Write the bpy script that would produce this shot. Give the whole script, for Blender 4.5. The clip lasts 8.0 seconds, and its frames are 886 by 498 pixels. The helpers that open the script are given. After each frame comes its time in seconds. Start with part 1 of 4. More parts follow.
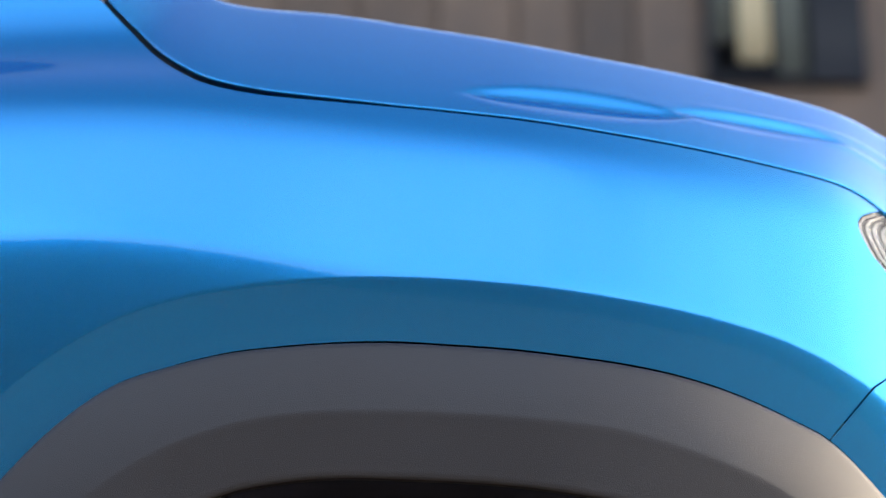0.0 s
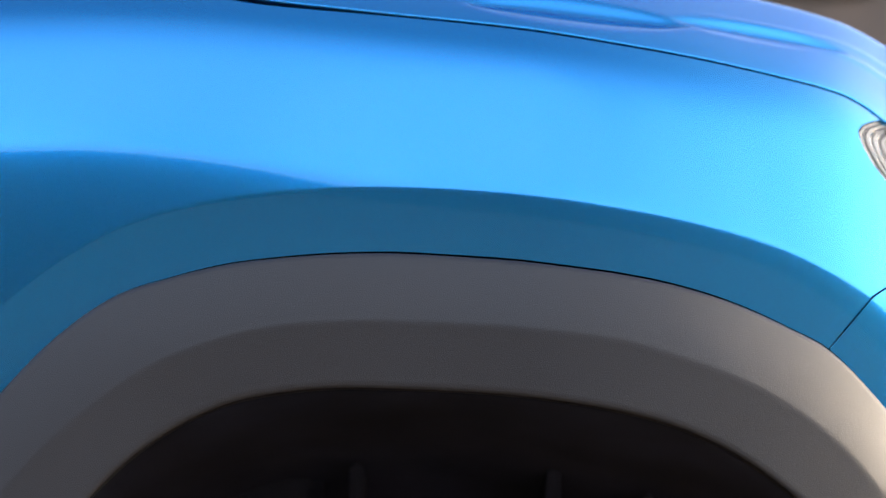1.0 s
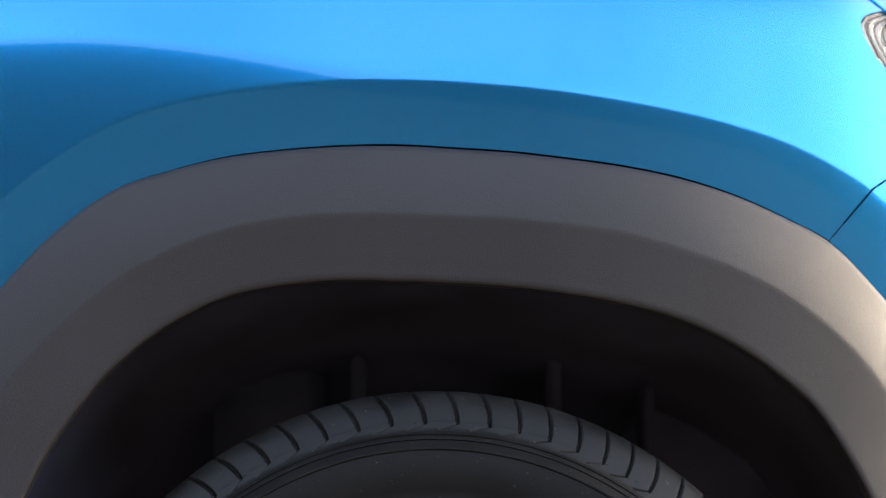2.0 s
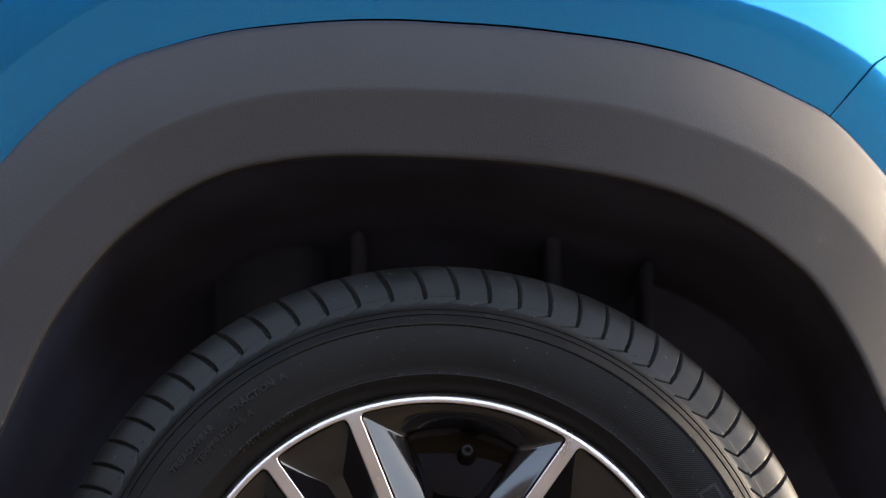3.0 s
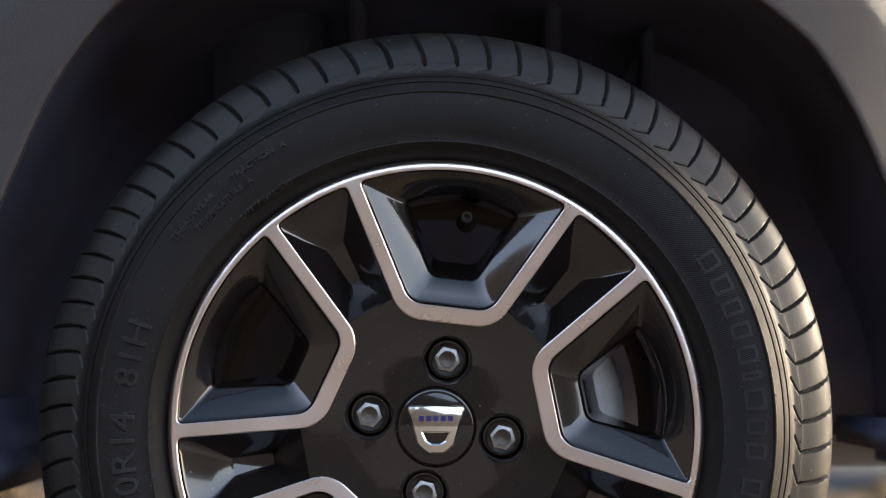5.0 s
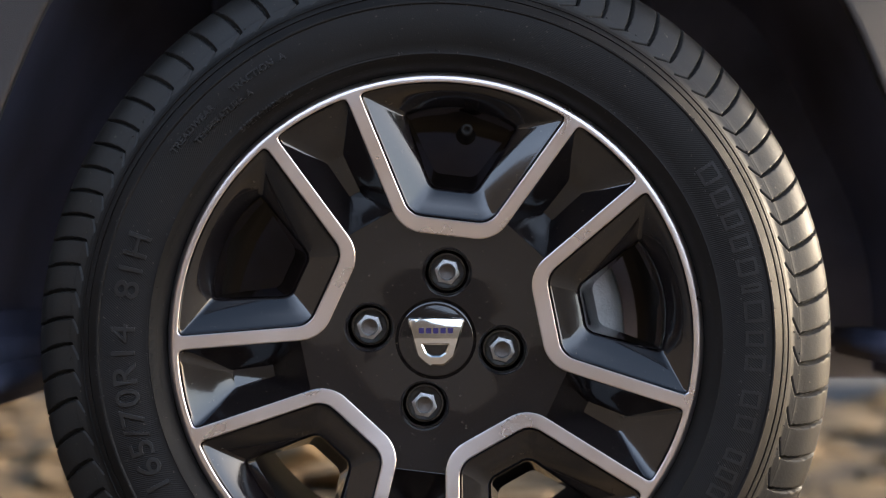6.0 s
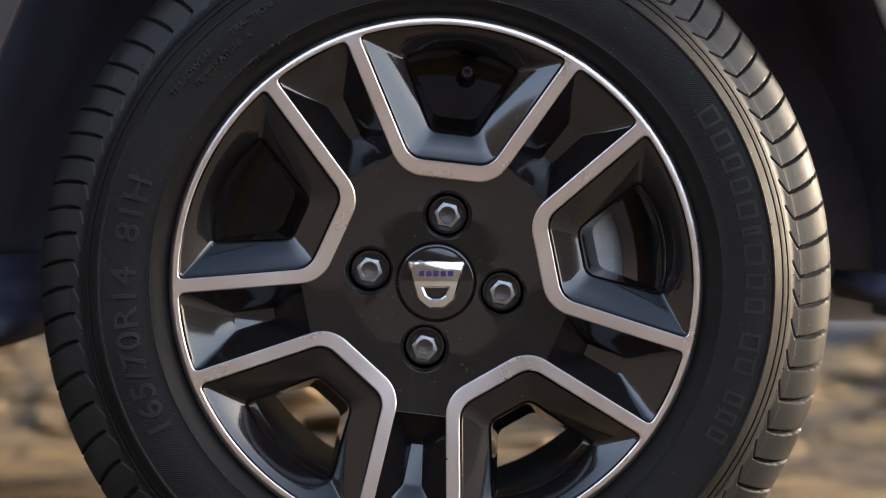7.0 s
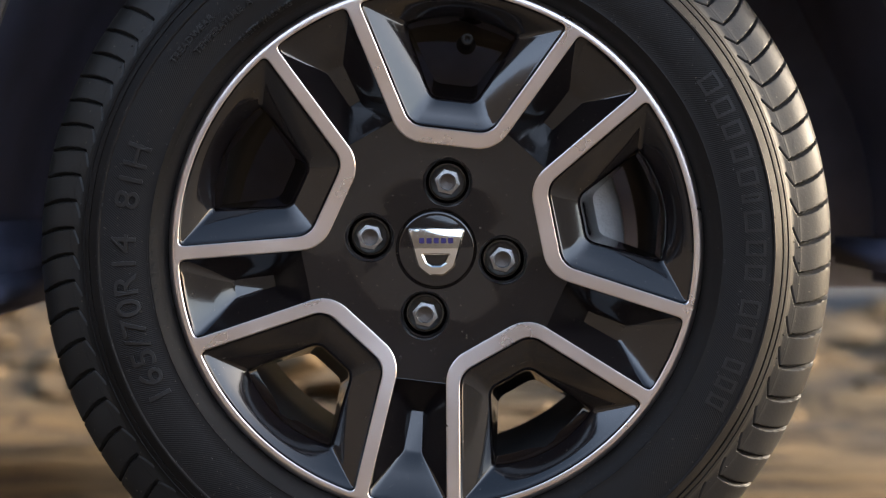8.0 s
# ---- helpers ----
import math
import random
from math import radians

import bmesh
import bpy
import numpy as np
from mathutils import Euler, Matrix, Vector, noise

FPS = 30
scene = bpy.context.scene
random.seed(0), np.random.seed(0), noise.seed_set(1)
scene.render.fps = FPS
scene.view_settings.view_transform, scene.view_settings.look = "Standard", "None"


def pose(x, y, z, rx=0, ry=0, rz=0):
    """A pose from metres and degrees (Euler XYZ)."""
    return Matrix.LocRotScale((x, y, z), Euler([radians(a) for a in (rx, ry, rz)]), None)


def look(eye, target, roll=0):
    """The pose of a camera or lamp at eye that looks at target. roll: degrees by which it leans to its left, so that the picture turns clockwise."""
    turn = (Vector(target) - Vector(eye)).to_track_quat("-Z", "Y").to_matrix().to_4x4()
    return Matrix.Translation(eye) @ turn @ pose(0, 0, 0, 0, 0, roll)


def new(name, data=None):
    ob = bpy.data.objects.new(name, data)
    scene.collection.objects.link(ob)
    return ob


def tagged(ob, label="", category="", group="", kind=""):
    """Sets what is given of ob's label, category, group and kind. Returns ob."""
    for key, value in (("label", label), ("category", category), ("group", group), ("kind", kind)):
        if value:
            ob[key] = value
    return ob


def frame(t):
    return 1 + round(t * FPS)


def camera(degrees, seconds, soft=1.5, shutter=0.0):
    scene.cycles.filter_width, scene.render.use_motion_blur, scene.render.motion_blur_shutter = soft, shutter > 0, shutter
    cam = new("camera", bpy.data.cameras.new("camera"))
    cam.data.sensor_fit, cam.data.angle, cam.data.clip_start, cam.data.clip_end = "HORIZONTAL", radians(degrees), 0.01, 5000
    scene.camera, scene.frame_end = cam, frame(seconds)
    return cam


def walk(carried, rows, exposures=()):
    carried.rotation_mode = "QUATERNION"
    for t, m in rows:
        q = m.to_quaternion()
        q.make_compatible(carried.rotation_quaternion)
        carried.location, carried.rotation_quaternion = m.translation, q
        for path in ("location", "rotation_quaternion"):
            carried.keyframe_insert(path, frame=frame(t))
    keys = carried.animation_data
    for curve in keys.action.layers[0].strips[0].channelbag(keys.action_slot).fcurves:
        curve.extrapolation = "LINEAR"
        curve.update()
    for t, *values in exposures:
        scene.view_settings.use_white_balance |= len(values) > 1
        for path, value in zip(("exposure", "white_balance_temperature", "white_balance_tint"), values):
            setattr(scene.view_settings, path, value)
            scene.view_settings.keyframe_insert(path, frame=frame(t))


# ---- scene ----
from mathutils.geometry import delaunay_2d_cdt

cam = camera(26.0, 8.0, soft=1.1)
EYE = Vector((0.005, -1.40, 0.335))
# seconds, heading to the right, pitch, roll (degrees): a camera on a tripod that tilts down
TILT = [(0.0, -0.048, 19.774, 0.423), (0.5, -0.031, 18.650, 0.342), (1.0, -0.030, 17.093, 0.281), (1.5, -0.036, 15.575, 0.200),
        (3.0, -0.023, 10.172, 0.160), (3.5, -0.012, 8.357, 0.124), (4.0, -0.006, 6.518, 0.095), (4.5, -0.003, 4.853, 0.065),
        (5.0, 0.004, 3.232, 0.055), (6.5, 0.008, -0.336, 0.031), (7.0, 0.005, -1.082, 0.021), (7.5, 0.002, -1.655, 0.014), (8.0, 0.0, -2.065, 0.0)]


def tilted(yaw, pitch, roll):
    a, b = radians(yaw), radians(pitch)
    return look(EYE, EYE + Vector((math.sin(a) * math.cos(b), math.cos(a) * math.cos(b), math.sin(b))), roll)


walk(cam, [(t, tilted(w, p, r)) for t, w, p, r in TILT])
cam.data.dof.use_dof = True
cam.data.dof.focus_distance = 1.40
cam.data.dof.aperture_fstop = 4.2
scene.view_settings.exposure = 1.7

# ---- light: low sun from the car's front, clear sky ----
CLOUD = 5.2
HAZE = 13.0
SUN_EL, SUN_AZ = 14.0, 17.0     # azimuth from +x (the car's front) towards +y
world = bpy.data.worlds.new("sky")
scene.world = world
world.use_nodes = True
wn = world.node_tree.nodes
sky = wn.new("ShaderNodeTexSky")
sky.sky_type = "NISHITA"
sky.sun_disc = False
sky.sun_elevation, sky.sun_rotation = radians(SUN_EL), radians(90 - SUN_AZ)
wn["Background"].inputs["Strength"].default_value = 0.15
sky.dust_density, sky.air_density, sky.ozone_density = 2.5, 1.0, 1.0
# thin high cloud that veils all the sky but its top
wl = world.node_tree.links
wco = wn.new("ShaderNodeTexCoord")
wsep = wn.new("ShaderNodeSeparateXYZ")
wl.new(wco.outputs["Generated"], wsep.inputs[0])
veil = wn.new("ShaderNodeMapRange")
veil.interpolation_type = "SMOOTHSTEP"
veil.inputs["From Min"].default_value, veil.inputs["From Max"].default_value = 0.50, 0.97
veil.inputs["To Min"].default_value, veil.inputs["To Max"].default_value = 1.0, 0.0
wl.new(wsep.outputs["Z"], veil.inputs["Value"])
wnoise = wn.new("ShaderNodeTexNoise")
wnoise.inputs["Scale"].default_value, wnoise.inputs["Detail"].default_value = 2.2, 6
wl.new(wco.outputs["Generated"], wnoise.inputs["Vector"])
thick = wn.new("ShaderNodeMath")
thick.operation = "MULTIPLY"
wl.new(veil.outputs[0], thick.inputs[0])
# cloud set thicker at -y to brighten the wing; all round only low down
away = wn.new("ShaderNodeVectorMath")
away.operation = "DOT_PRODUCT"
away.inputs[1].default_value = (0.12, 0.95, 0.0)
wl.new(wco.outputs["Generated"], away.inputs[0])
high = wn.new("ShaderNodeMapRange")
high.inputs["From Min"].default_value, high.inputs["From Max"].default_value = -0.5, 0.55
high.inputs["To Min"].default_value, high.inputs["To Max"].default_value = 1.25, 0.25
wl.new(away.outputs["Value"], high.inputs["Value"])
low_bank = wn.new("ShaderNodeMapRange")
low_bank.interpolation_type = "SMOOTHSTEP"
low_bank.inputs["From Min"].default_value, low_bank.inputs["From Max"].default_value = 0.58, 0.72
low_bank.inputs["To Min"].default_value, low_bank.inputs["To Max"].default_value = 1.0, 0.0
wl.new(wsep.outputs["Z"], low_bank.inputs["Value"])
bank = wn.new("ShaderNodeMath")
bank.operation = "MAXIMUM"
wl.new(high.outputs[0], bank.inputs[0])
wl.new(low_bank.outputs[0], bank.inputs[1])
patchy = wn.new("ShaderNodeMath")
patchy.operation = "MULTIPLY"
wl.new(wnoise.outputs["Fac"], patchy.inputs[0])
wl.new(bank.outputs[0], patchy.inputs[1])
wl.new(patchy.outputs[0], thick.inputs[1])
cloud = wn.new("ShaderNodeVectorMath")
cloud.operation = "SCALE"
cloud.inputs[0].default_value = (CLOUD * 0.86, CLOUD * 0.97, CLOUD * 1.23)
wl.new(thick.outputs[0], cloud.inputs["Scale"])
both = wn.new("ShaderNodeVectorMath")
both.operation = "ADD"
wl.new(sky.outputs[0], both.inputs[0])
wl.new(cloud.outputs[0], both.inputs[1])
# warm haze that brightens towards the sun
toward = wn.new("ShaderNodeVectorMath")
toward.operation = "DOT_PRODUCT"
wl.new(wco.outputs["Generated"], toward.inputs[0])
toward.inputs[1].default_value = (math.cos(radians(SUN_EL)) * math.cos(radians(SUN_AZ)), math.cos(radians(SUN_EL)) * math.sin(radians(SUN_AZ)), math.sin(radians(SUN_EL)))
near_sun = wn.new("ShaderNodeMath")
near_sun.operation = "POWER"
near_sun.use_clamp = True
wl.new(toward.outputs["Value"], near_sun.inputs[0])
near_sun.inputs[1].default_value = 13.0
haze = wn.new("ShaderNodeVectorMath")
haze.operation = "SCALE"
haze.inputs[0].default_value = (HAZE * 1.15, HAZE * 0.95, HAZE * 0.74)
wl.new(near_sun.outputs[0], haze.inputs["Scale"])
total = wn.new("ShaderNodeVectorMath")
total.operation = "ADD"
wl.new(both.outputs[0], total.inputs[0])
wl.new(haze.outputs[0], total.inputs[1])
wl.new(total.outputs[0], wn["Background"].inputs[0])
lamp = bpy.data.lights.new("sun", "SUN")
lamp.energy, lamp.angle, lamp.color = 1.9, radians(2.0), (1.0, 0.86, 0.68)
sun = new("sun", lamp)
se, sa = radians(SUN_EL), radians(SUN_AZ)
sun.matrix_world = look((math.cos(se) * math.cos(sa) * 20, math.cos(se) * math.sin(sa) * 20, math.sin(se) * 20), (0, 0, 0))


# ---- materials ----
def material(name, base, rough=0.5, metal=0.0, coat=0.0, grain=0.0, grain_scale=200.0, tone=0.15, tone_scale=6.0, fleck=0.0, fleck_scale=500.0):
    """Principled surface with broad tone variation, fine relief and, where asked for, dust flecks."""
    m = bpy.data.materials.new(name)
    m.use_nodes = True
    nt = m.node_tree
    b = nt.nodes["Principled BSDF"]
    b.inputs["Metallic"].default_value = metal
    b.inputs["Coat Weight"].default_value = coat
    b.inputs["Coat Roughness"].default_value = 0.03
    co = nt.nodes.new("ShaderNodeTexCoord")
    n1 = nt.nodes.new("ShaderNodeTexNoise")
    n1.inputs["Scale"].default_value, n1.inputs["Detail"].default_value = tone_scale, 6
    nt.links.new(co.outputs["Object"], n1.inputs["Vector"])
    ramp = nt.nodes.new("ShaderNodeMapRange")
    ramp.inputs["From Min"].default_value, ramp.inputs["From Max"].default_value = 0.3, 0.7
    ramp.inputs["To Min"].default_value, ramp.inputs["To Max"].default_value = 1 - tone, 1 + tone
    nt.links.new(n1.outputs["Fac"], ramp.inputs["Value"])
    mul = nt.nodes.new("ShaderNodeVectorMath")
    mul.operation = "SCALE"
    mul.inputs[0].default_value = base
    nt.links.new(ramp.outputs[0], mul.inputs["Scale"])
    colour = mul.outputs[0]
    if fleck:
        n3 = nt.nodes.new("ShaderNodeTexNoise")
        n3.inputs["Scale"].default_value, n3.inputs["Detail"].default_value = fleck_scale, 2
        nt.links.new(co.outputs["Object"], n3.inputs["Vector"])
        r3 = nt.nodes.new("ShaderNodeMapRange")
        r3.inputs["From Min"].default_value, r3.inputs["From Max"].default_value = 0.70, 0.78
        r3.inputs["To Max"].default_value = fleck
        nt.links.new(n3.outputs["Fac"], r3.inputs["Value"])
        mix = nt.nodes.new("ShaderNodeMix")
        mix.data_type = "RGBA"
        nt.links.new(r3.outputs[0], mix.inputs["Factor"])
        nt.links.new(colour, mix.inputs["A"])
        mix.inputs["B"].default_value = (0.32, 0.27, 0.21, 1)
        colour = mix.outputs["Result"]
    nt.links.new(colour, b.inputs["Base Color"])
    rr = nt.nodes.new("ShaderNodeMapRange")
    rr.inputs["From Min"].default_value, rr.inputs["From Max"].default_value = 0.3, 0.7
    rr.inputs["To Min"].default_value, rr.inputs["To Max"].default_value = rough * 0.85, min(1, rough * 1.15)
    nt.links.new(n1.outputs["Fac"], rr.inputs["Value"])
    nt.links.new(rr.outputs[0], b.inputs["Roughness"])
    if grain:
        n2 = nt.nodes.new("ShaderNodeTexNoise")
        n2.inputs["Scale"].default_value, n2.inputs["Detail"].default_value = grain_scale, 3
        nt.links.new(co.outputs["Object"], n2.inputs["Vector"])
        bump = nt.nodes.new("ShaderNodeBump")
        bump.inputs["Strength"].default_value, bump.inputs["Distance"].default_value = grain, 0.001
        nt.links.new(n2.outputs["Fac"], bump.inputs["Height"])
        nt.links.new(bump.outputs[0], b.inputs["Normal"])
    return m


PAINT = material("blue_metallic_paint", (0.012, 0.245, 0.560), 0.25, 0.75, 0.85, 0.0, 1500, 0.03, 3)
# the lacquer is evenly smooth
for link in list(PAINT.node_tree.nodes["Principled BSDF"].inputs["Roughness"].links):
    PAINT.node_tree.links.remove(link)
PAINT.node_tree.nodes["Principled BSDF"].inputs["Roughness"].default_value = 0.22
# the flakes under the lacquer keep their blue at a slant
PAINT.node_tree.nodes["Principled BSDF"].inputs["Specular Tint"].default_value = (0.03, 0.30, 0.72, 1)
PLASTIC = material("grey_grained_plastic", (0.038, 0.0338, 0.0336), 0.50, 0, 0, 0.25, 1400, 0.06, 8)
RUBBER = material("tyre_rubber", (0.0095, 0.0082, 0.0076), 0.58, 0, 0, 0.10, 900, 0.25, 20, 0.25, 420)
TREAD = material("tread_rubber", (0.014, 0.0132, 0.0126), 0.52, 0, 0, 0.10, 500, 0.30, 30, 0.35, 300)
GLOSS = material("gloss_black_lacquer", (0.008, 0.0064, 0.0068), 0.10, 0, 0.6, 0.015, 900, 0.2, 14, 0.30, 420)
SILVER = material("machined_aluminium", (0.82, 0.73, 0.69), 0.30, 1.0, 0.3, 0.0, 1800, 0.03, 20)
LETTER = material("smooth_rubber", (0.008, 0.0074, 0.0072), 0.42, 0, 0, 0.05, 900, 0.2, 20)
CHROME = material("chrome", (0.80, 0.79, 0.77), 0.08, 1.0, 0, 0, 1, 0.03, 20)
STEEL = material("zinc_steel", (0.34, 0.33, 0.32), 0.38, 0.9, 0, 0.1, 900, 0.15, 60)
CAST = material("grey_cast_metal", (0.55, 0.55, 0.54), 0.5, 0.3, 0, 0.5, 500, 0.2, 40)
IRON_RECESS = material("iron_and_recess_shade", (0.10, 0.085, 0.075), 0.45, 0.8, 0, 0.3, 400, 0.3, 20)
LINER = material("black_felt_liner", (0.064, 0.068, 0.108), 0.85, 0, 0, 0.4, 400, 0.4, 9)
# brighter copy of the liner colour: light put into the well's inner parts
LINER_LIT = material("lightened_liner", (0.17, 0.178, 0.245), 0.85, 0, 0, 0.4, 300, 0.35, 12)
DARK = material("dull_black", (0.006, 0.006, 0.007), 0.7, 0, 0, 0.1, 300, 0.2, 9)
VIOLET = material("violet_badge_enamel", (0.05, 0.04, 0.16), 0.3, 0.3, 0, 0, 1, 0.05, 9)



def hatch(m):
    """Fine moulded hatching on the tyre's lettering band."""
    nt = m.node_tree
    b = nt.nodes["Principled BSDF"]
    old = b.inputs["Normal"].links[0].from_socket
    co = nt.nodes.new("ShaderNodeTexCoord")
    sep = nt.nodes.new("ShaderNodeSeparateXYZ")
    nt.links.new(co.outputs["Object"], sep.inputs[0])

    def calc(op, a, c=None):
        n = nt.nodes.new("ShaderNodeMath")
        n.operation = op
        for i, v in enumerate((a, c)):
            if v is None:
                continue
            if isinstance(v, (int, float)):
                n.inputs[i].default_value = v
            else:
                nt.links.new(v, n.inputs[i])
        return n.outputs[0]
    x, z = sep.outputs["X"], sep.outputs["Z"]
    r = calc("SQRT", calc("ADD", calc("MULTIPLY", x, x), calc("MULTIPLY", z, z)))
    a = calc("ARCTAN2", z, x)
    wave = calc("SINE", calc("ADD", calc("MULTIPLY", a, 840.0), calc("MULTIPLY", r, 2600.0)))
    band = calc("MULTIPLY", calc("GREATER_THAN", r, 0.2105), calc("LESS_THAN", r, 0.2405))
    part_of = calc("GREATER_THAN", calc("SINE", calc("ADD", calc("MULTIPLY", a, 2.0), 1.1)), -0.55)
    bump = nt.nodes.new("ShaderNodeBump")
    bump.inputs["Strength"].default_value, bump.inputs["Distance"].default_value = 0.22, 0.0006
    nt.links.new(calc("MULTIPLY", wave, calc("MULTIPLY", band, part_of)), bump.inputs["Height"])
    nt.links.new(old, bump.inputs["Normal"])
    nt.links.new(bump.outputs[0], b.inputs["Normal"])


hatch(RUBBER)
for m, spec in ((RUBBER, 0.22), (TREAD, 0.36)):
    m.node_tree.nodes["Principled BSDF"].inputs["Specular IOR Level"].default_value = spec

# ---- building helpers ----
def part(name, bm, mat, parent=None, label="", smooth=True):
    me = bpy.data.meshes.new(name)
    bm.to_mesh(me)
    bm.free()
    me.materials.append(mat)
    if smooth:
        me.polygons.foreach_set("use_smooth", [True] * len(me.polygons))
    ob = new(name, me)
    if parent:
        ob.parent = parent
    if label:
        ob["label"] = label
    return ob


def sharpen(ob, degrees):
    ob.data.set_sharp_from_angle(angle=radians(degrees))
    return ob


def sheet(bm, rows, loop=False):
    """Quads between rows of points; with loop, each row closes on itself."""
    vs = [[bm.verts.new(p) for p in row] for row in rows]
    for a, b in zip(vs, vs[1:]):
        n = len(a)
        for i in range(n if loop else n - 1):
            j = (i + 1) % n
            bm.faces.new((a[i], a[j], b[j], b[i]))
    return vs


def revolve(bm, profile, segs, cx=0.0, cz=0.0, a0=0.0, a1=360.0):
    """Turns a profile of (radius, depth) about a y axis through (cx, cz)."""
    full = abs(a1 - a0) >= 360
    n = segs if full else segs + 1
    rows = []
    for r, d in profile:
        rows.append([(cx + r * math.cos(radians(a0 + (a1 - a0) * i / segs)), d, cz + r * math.sin(radians(a0 + (a1 - a0) * i / segs))) for i in range(n)])
    return sheet(bm, rows, full)


def curve_through(xs, ys):
    """A smooth curve through few knots (Catmull-Rom on uneven knots)."""
    xs, ys = list(xs), list(ys)
    sl = []
    for i in range(len(xs)):
        a, b = max(0, i - 1), min(len(xs) - 1, i + 1)
        sl.append((ys[b] - ys[a]) / (xs[b] - xs[a]))

    def f(x):
        if x <= xs[0]:
            return ys[0] + sl[0] * (x - xs[0])
        if x >= xs[-1]:
            return ys[-1] + sl[-1] * (x - xs[-1])
        i = max(j for j in range(len(xs) - 1) if xs[j] <= x)
        h = xs[i + 1] - xs[i]
        t = (x - xs[i]) / h
        return ((2 * t**3 - 3 * t**2 + 1) * ys[i] + (t**3 - 2 * t**2 + t) * h * sl[i] + (3 * t**2 - 2 * t**3) * ys[i + 1] + (t**3 - t**2) * h * sl[i + 1])
    return f


def box(bm, x0, y0, z0, x1, y1, z1, bevel=0.0):
    b = bmesh.new()
    bmesh.ops.create_cube(b, size=1)
    bmesh.ops.transform(b, matrix=Matrix.Translation(((x0 + x1) / 2, (y0 + y1) / 2, (z0 + z1) / 2)) @ Matrix.Diagonal((x1 - x0, y1 - y0, z1 - z0, 1)), verts=b.verts)
    if bevel:
        bmesh.ops.bevel(b, geom=b.edges[:], offset=bevel, segments=2, affect="EDGES")
    me = bpy.data.meshes.new("tmp")
    b.to_mesh(me)
    b.free()
    bm.from_mesh(me)
    bpy.data.meshes.remove(me)


def inside(poly, x, y):
    c = False
    n = len(poly)
    j = n - 1
    for i in range(n):
        xi, yi = poly[i]
        xj, yj = poly[j]
        if (yi > y) != (yj > y) and x < (xj - xi) * (y - yi) / (yj - yi) + xi:
            c = not c
        j = i
    return c


def flat_region(outer, holes, spare=()):
    """Triangles of a flat region with holes: 2D points and index triples."""
    pts, edges = [], []
    for lp in (outer, *holes):
        s = len(pts)
        pts += [Vector(p) for p in lp]
        edges += [(s + i, s + (i + 1) % len(lp)) for i in range(len(lp))]
    pts += [Vector(p) for p in spare]
    v, _, f, *_ = delaunay_2d_cdt(pts, edges, [], 0, 1e-7)
    keep = []
    for t in f:
        cx, cy = sum(v[i][0] for i in t) / 3, sum(v[i][1] for i in t) / 3
        if inside(outer, cx, cy) and not any(inside(h, cx, cy) for h in holes):
            keep.append(t)
    return v, keep


def rounded(corners, n=8):
    """An open path of straight runs with rounded corners; corners are (x, y, radius)."""
    out = [Vector(corners[0][:2])]
    for k in range(1, len(corners) - 1):
        p, a, b = Vector(corners[k][:2]), Vector(corners[k - 1][:2]), Vector(corners[k + 1][:2])
        r = corners[k][2]
        u, w = (a - p).normalized(), (b - p).normalized()
        half = math.acos(max(-1, min(1, u.dot(w)))) / 2
        d = r / math.tan(half)
        c = p + (u + w).normalized() * (r / math.sin(half))
        s, e = p + u * d, p + w * d
        a0 = math.atan2(*(s - c).yx)
        da = math.atan2(*(e - c).yx) - a0
        da = (da + math.pi) % (2 * math.pi) - math.pi
        out += [c + Vector((math.cos(a0 + da * i / n), math.sin(a0 + da * i / n))) * r for i in range(n + 1)]
    out.append(Vector(corners[-1][:2]))
    return out


def dense(path, step=0.004):
    out = [path[0]]
    for a, b in zip(path, path[1:]):
        n = max(1, int((b - a).length / step))
        out += [a.lerp(b, (i + 1) / n) for i in range(n)]
    return out


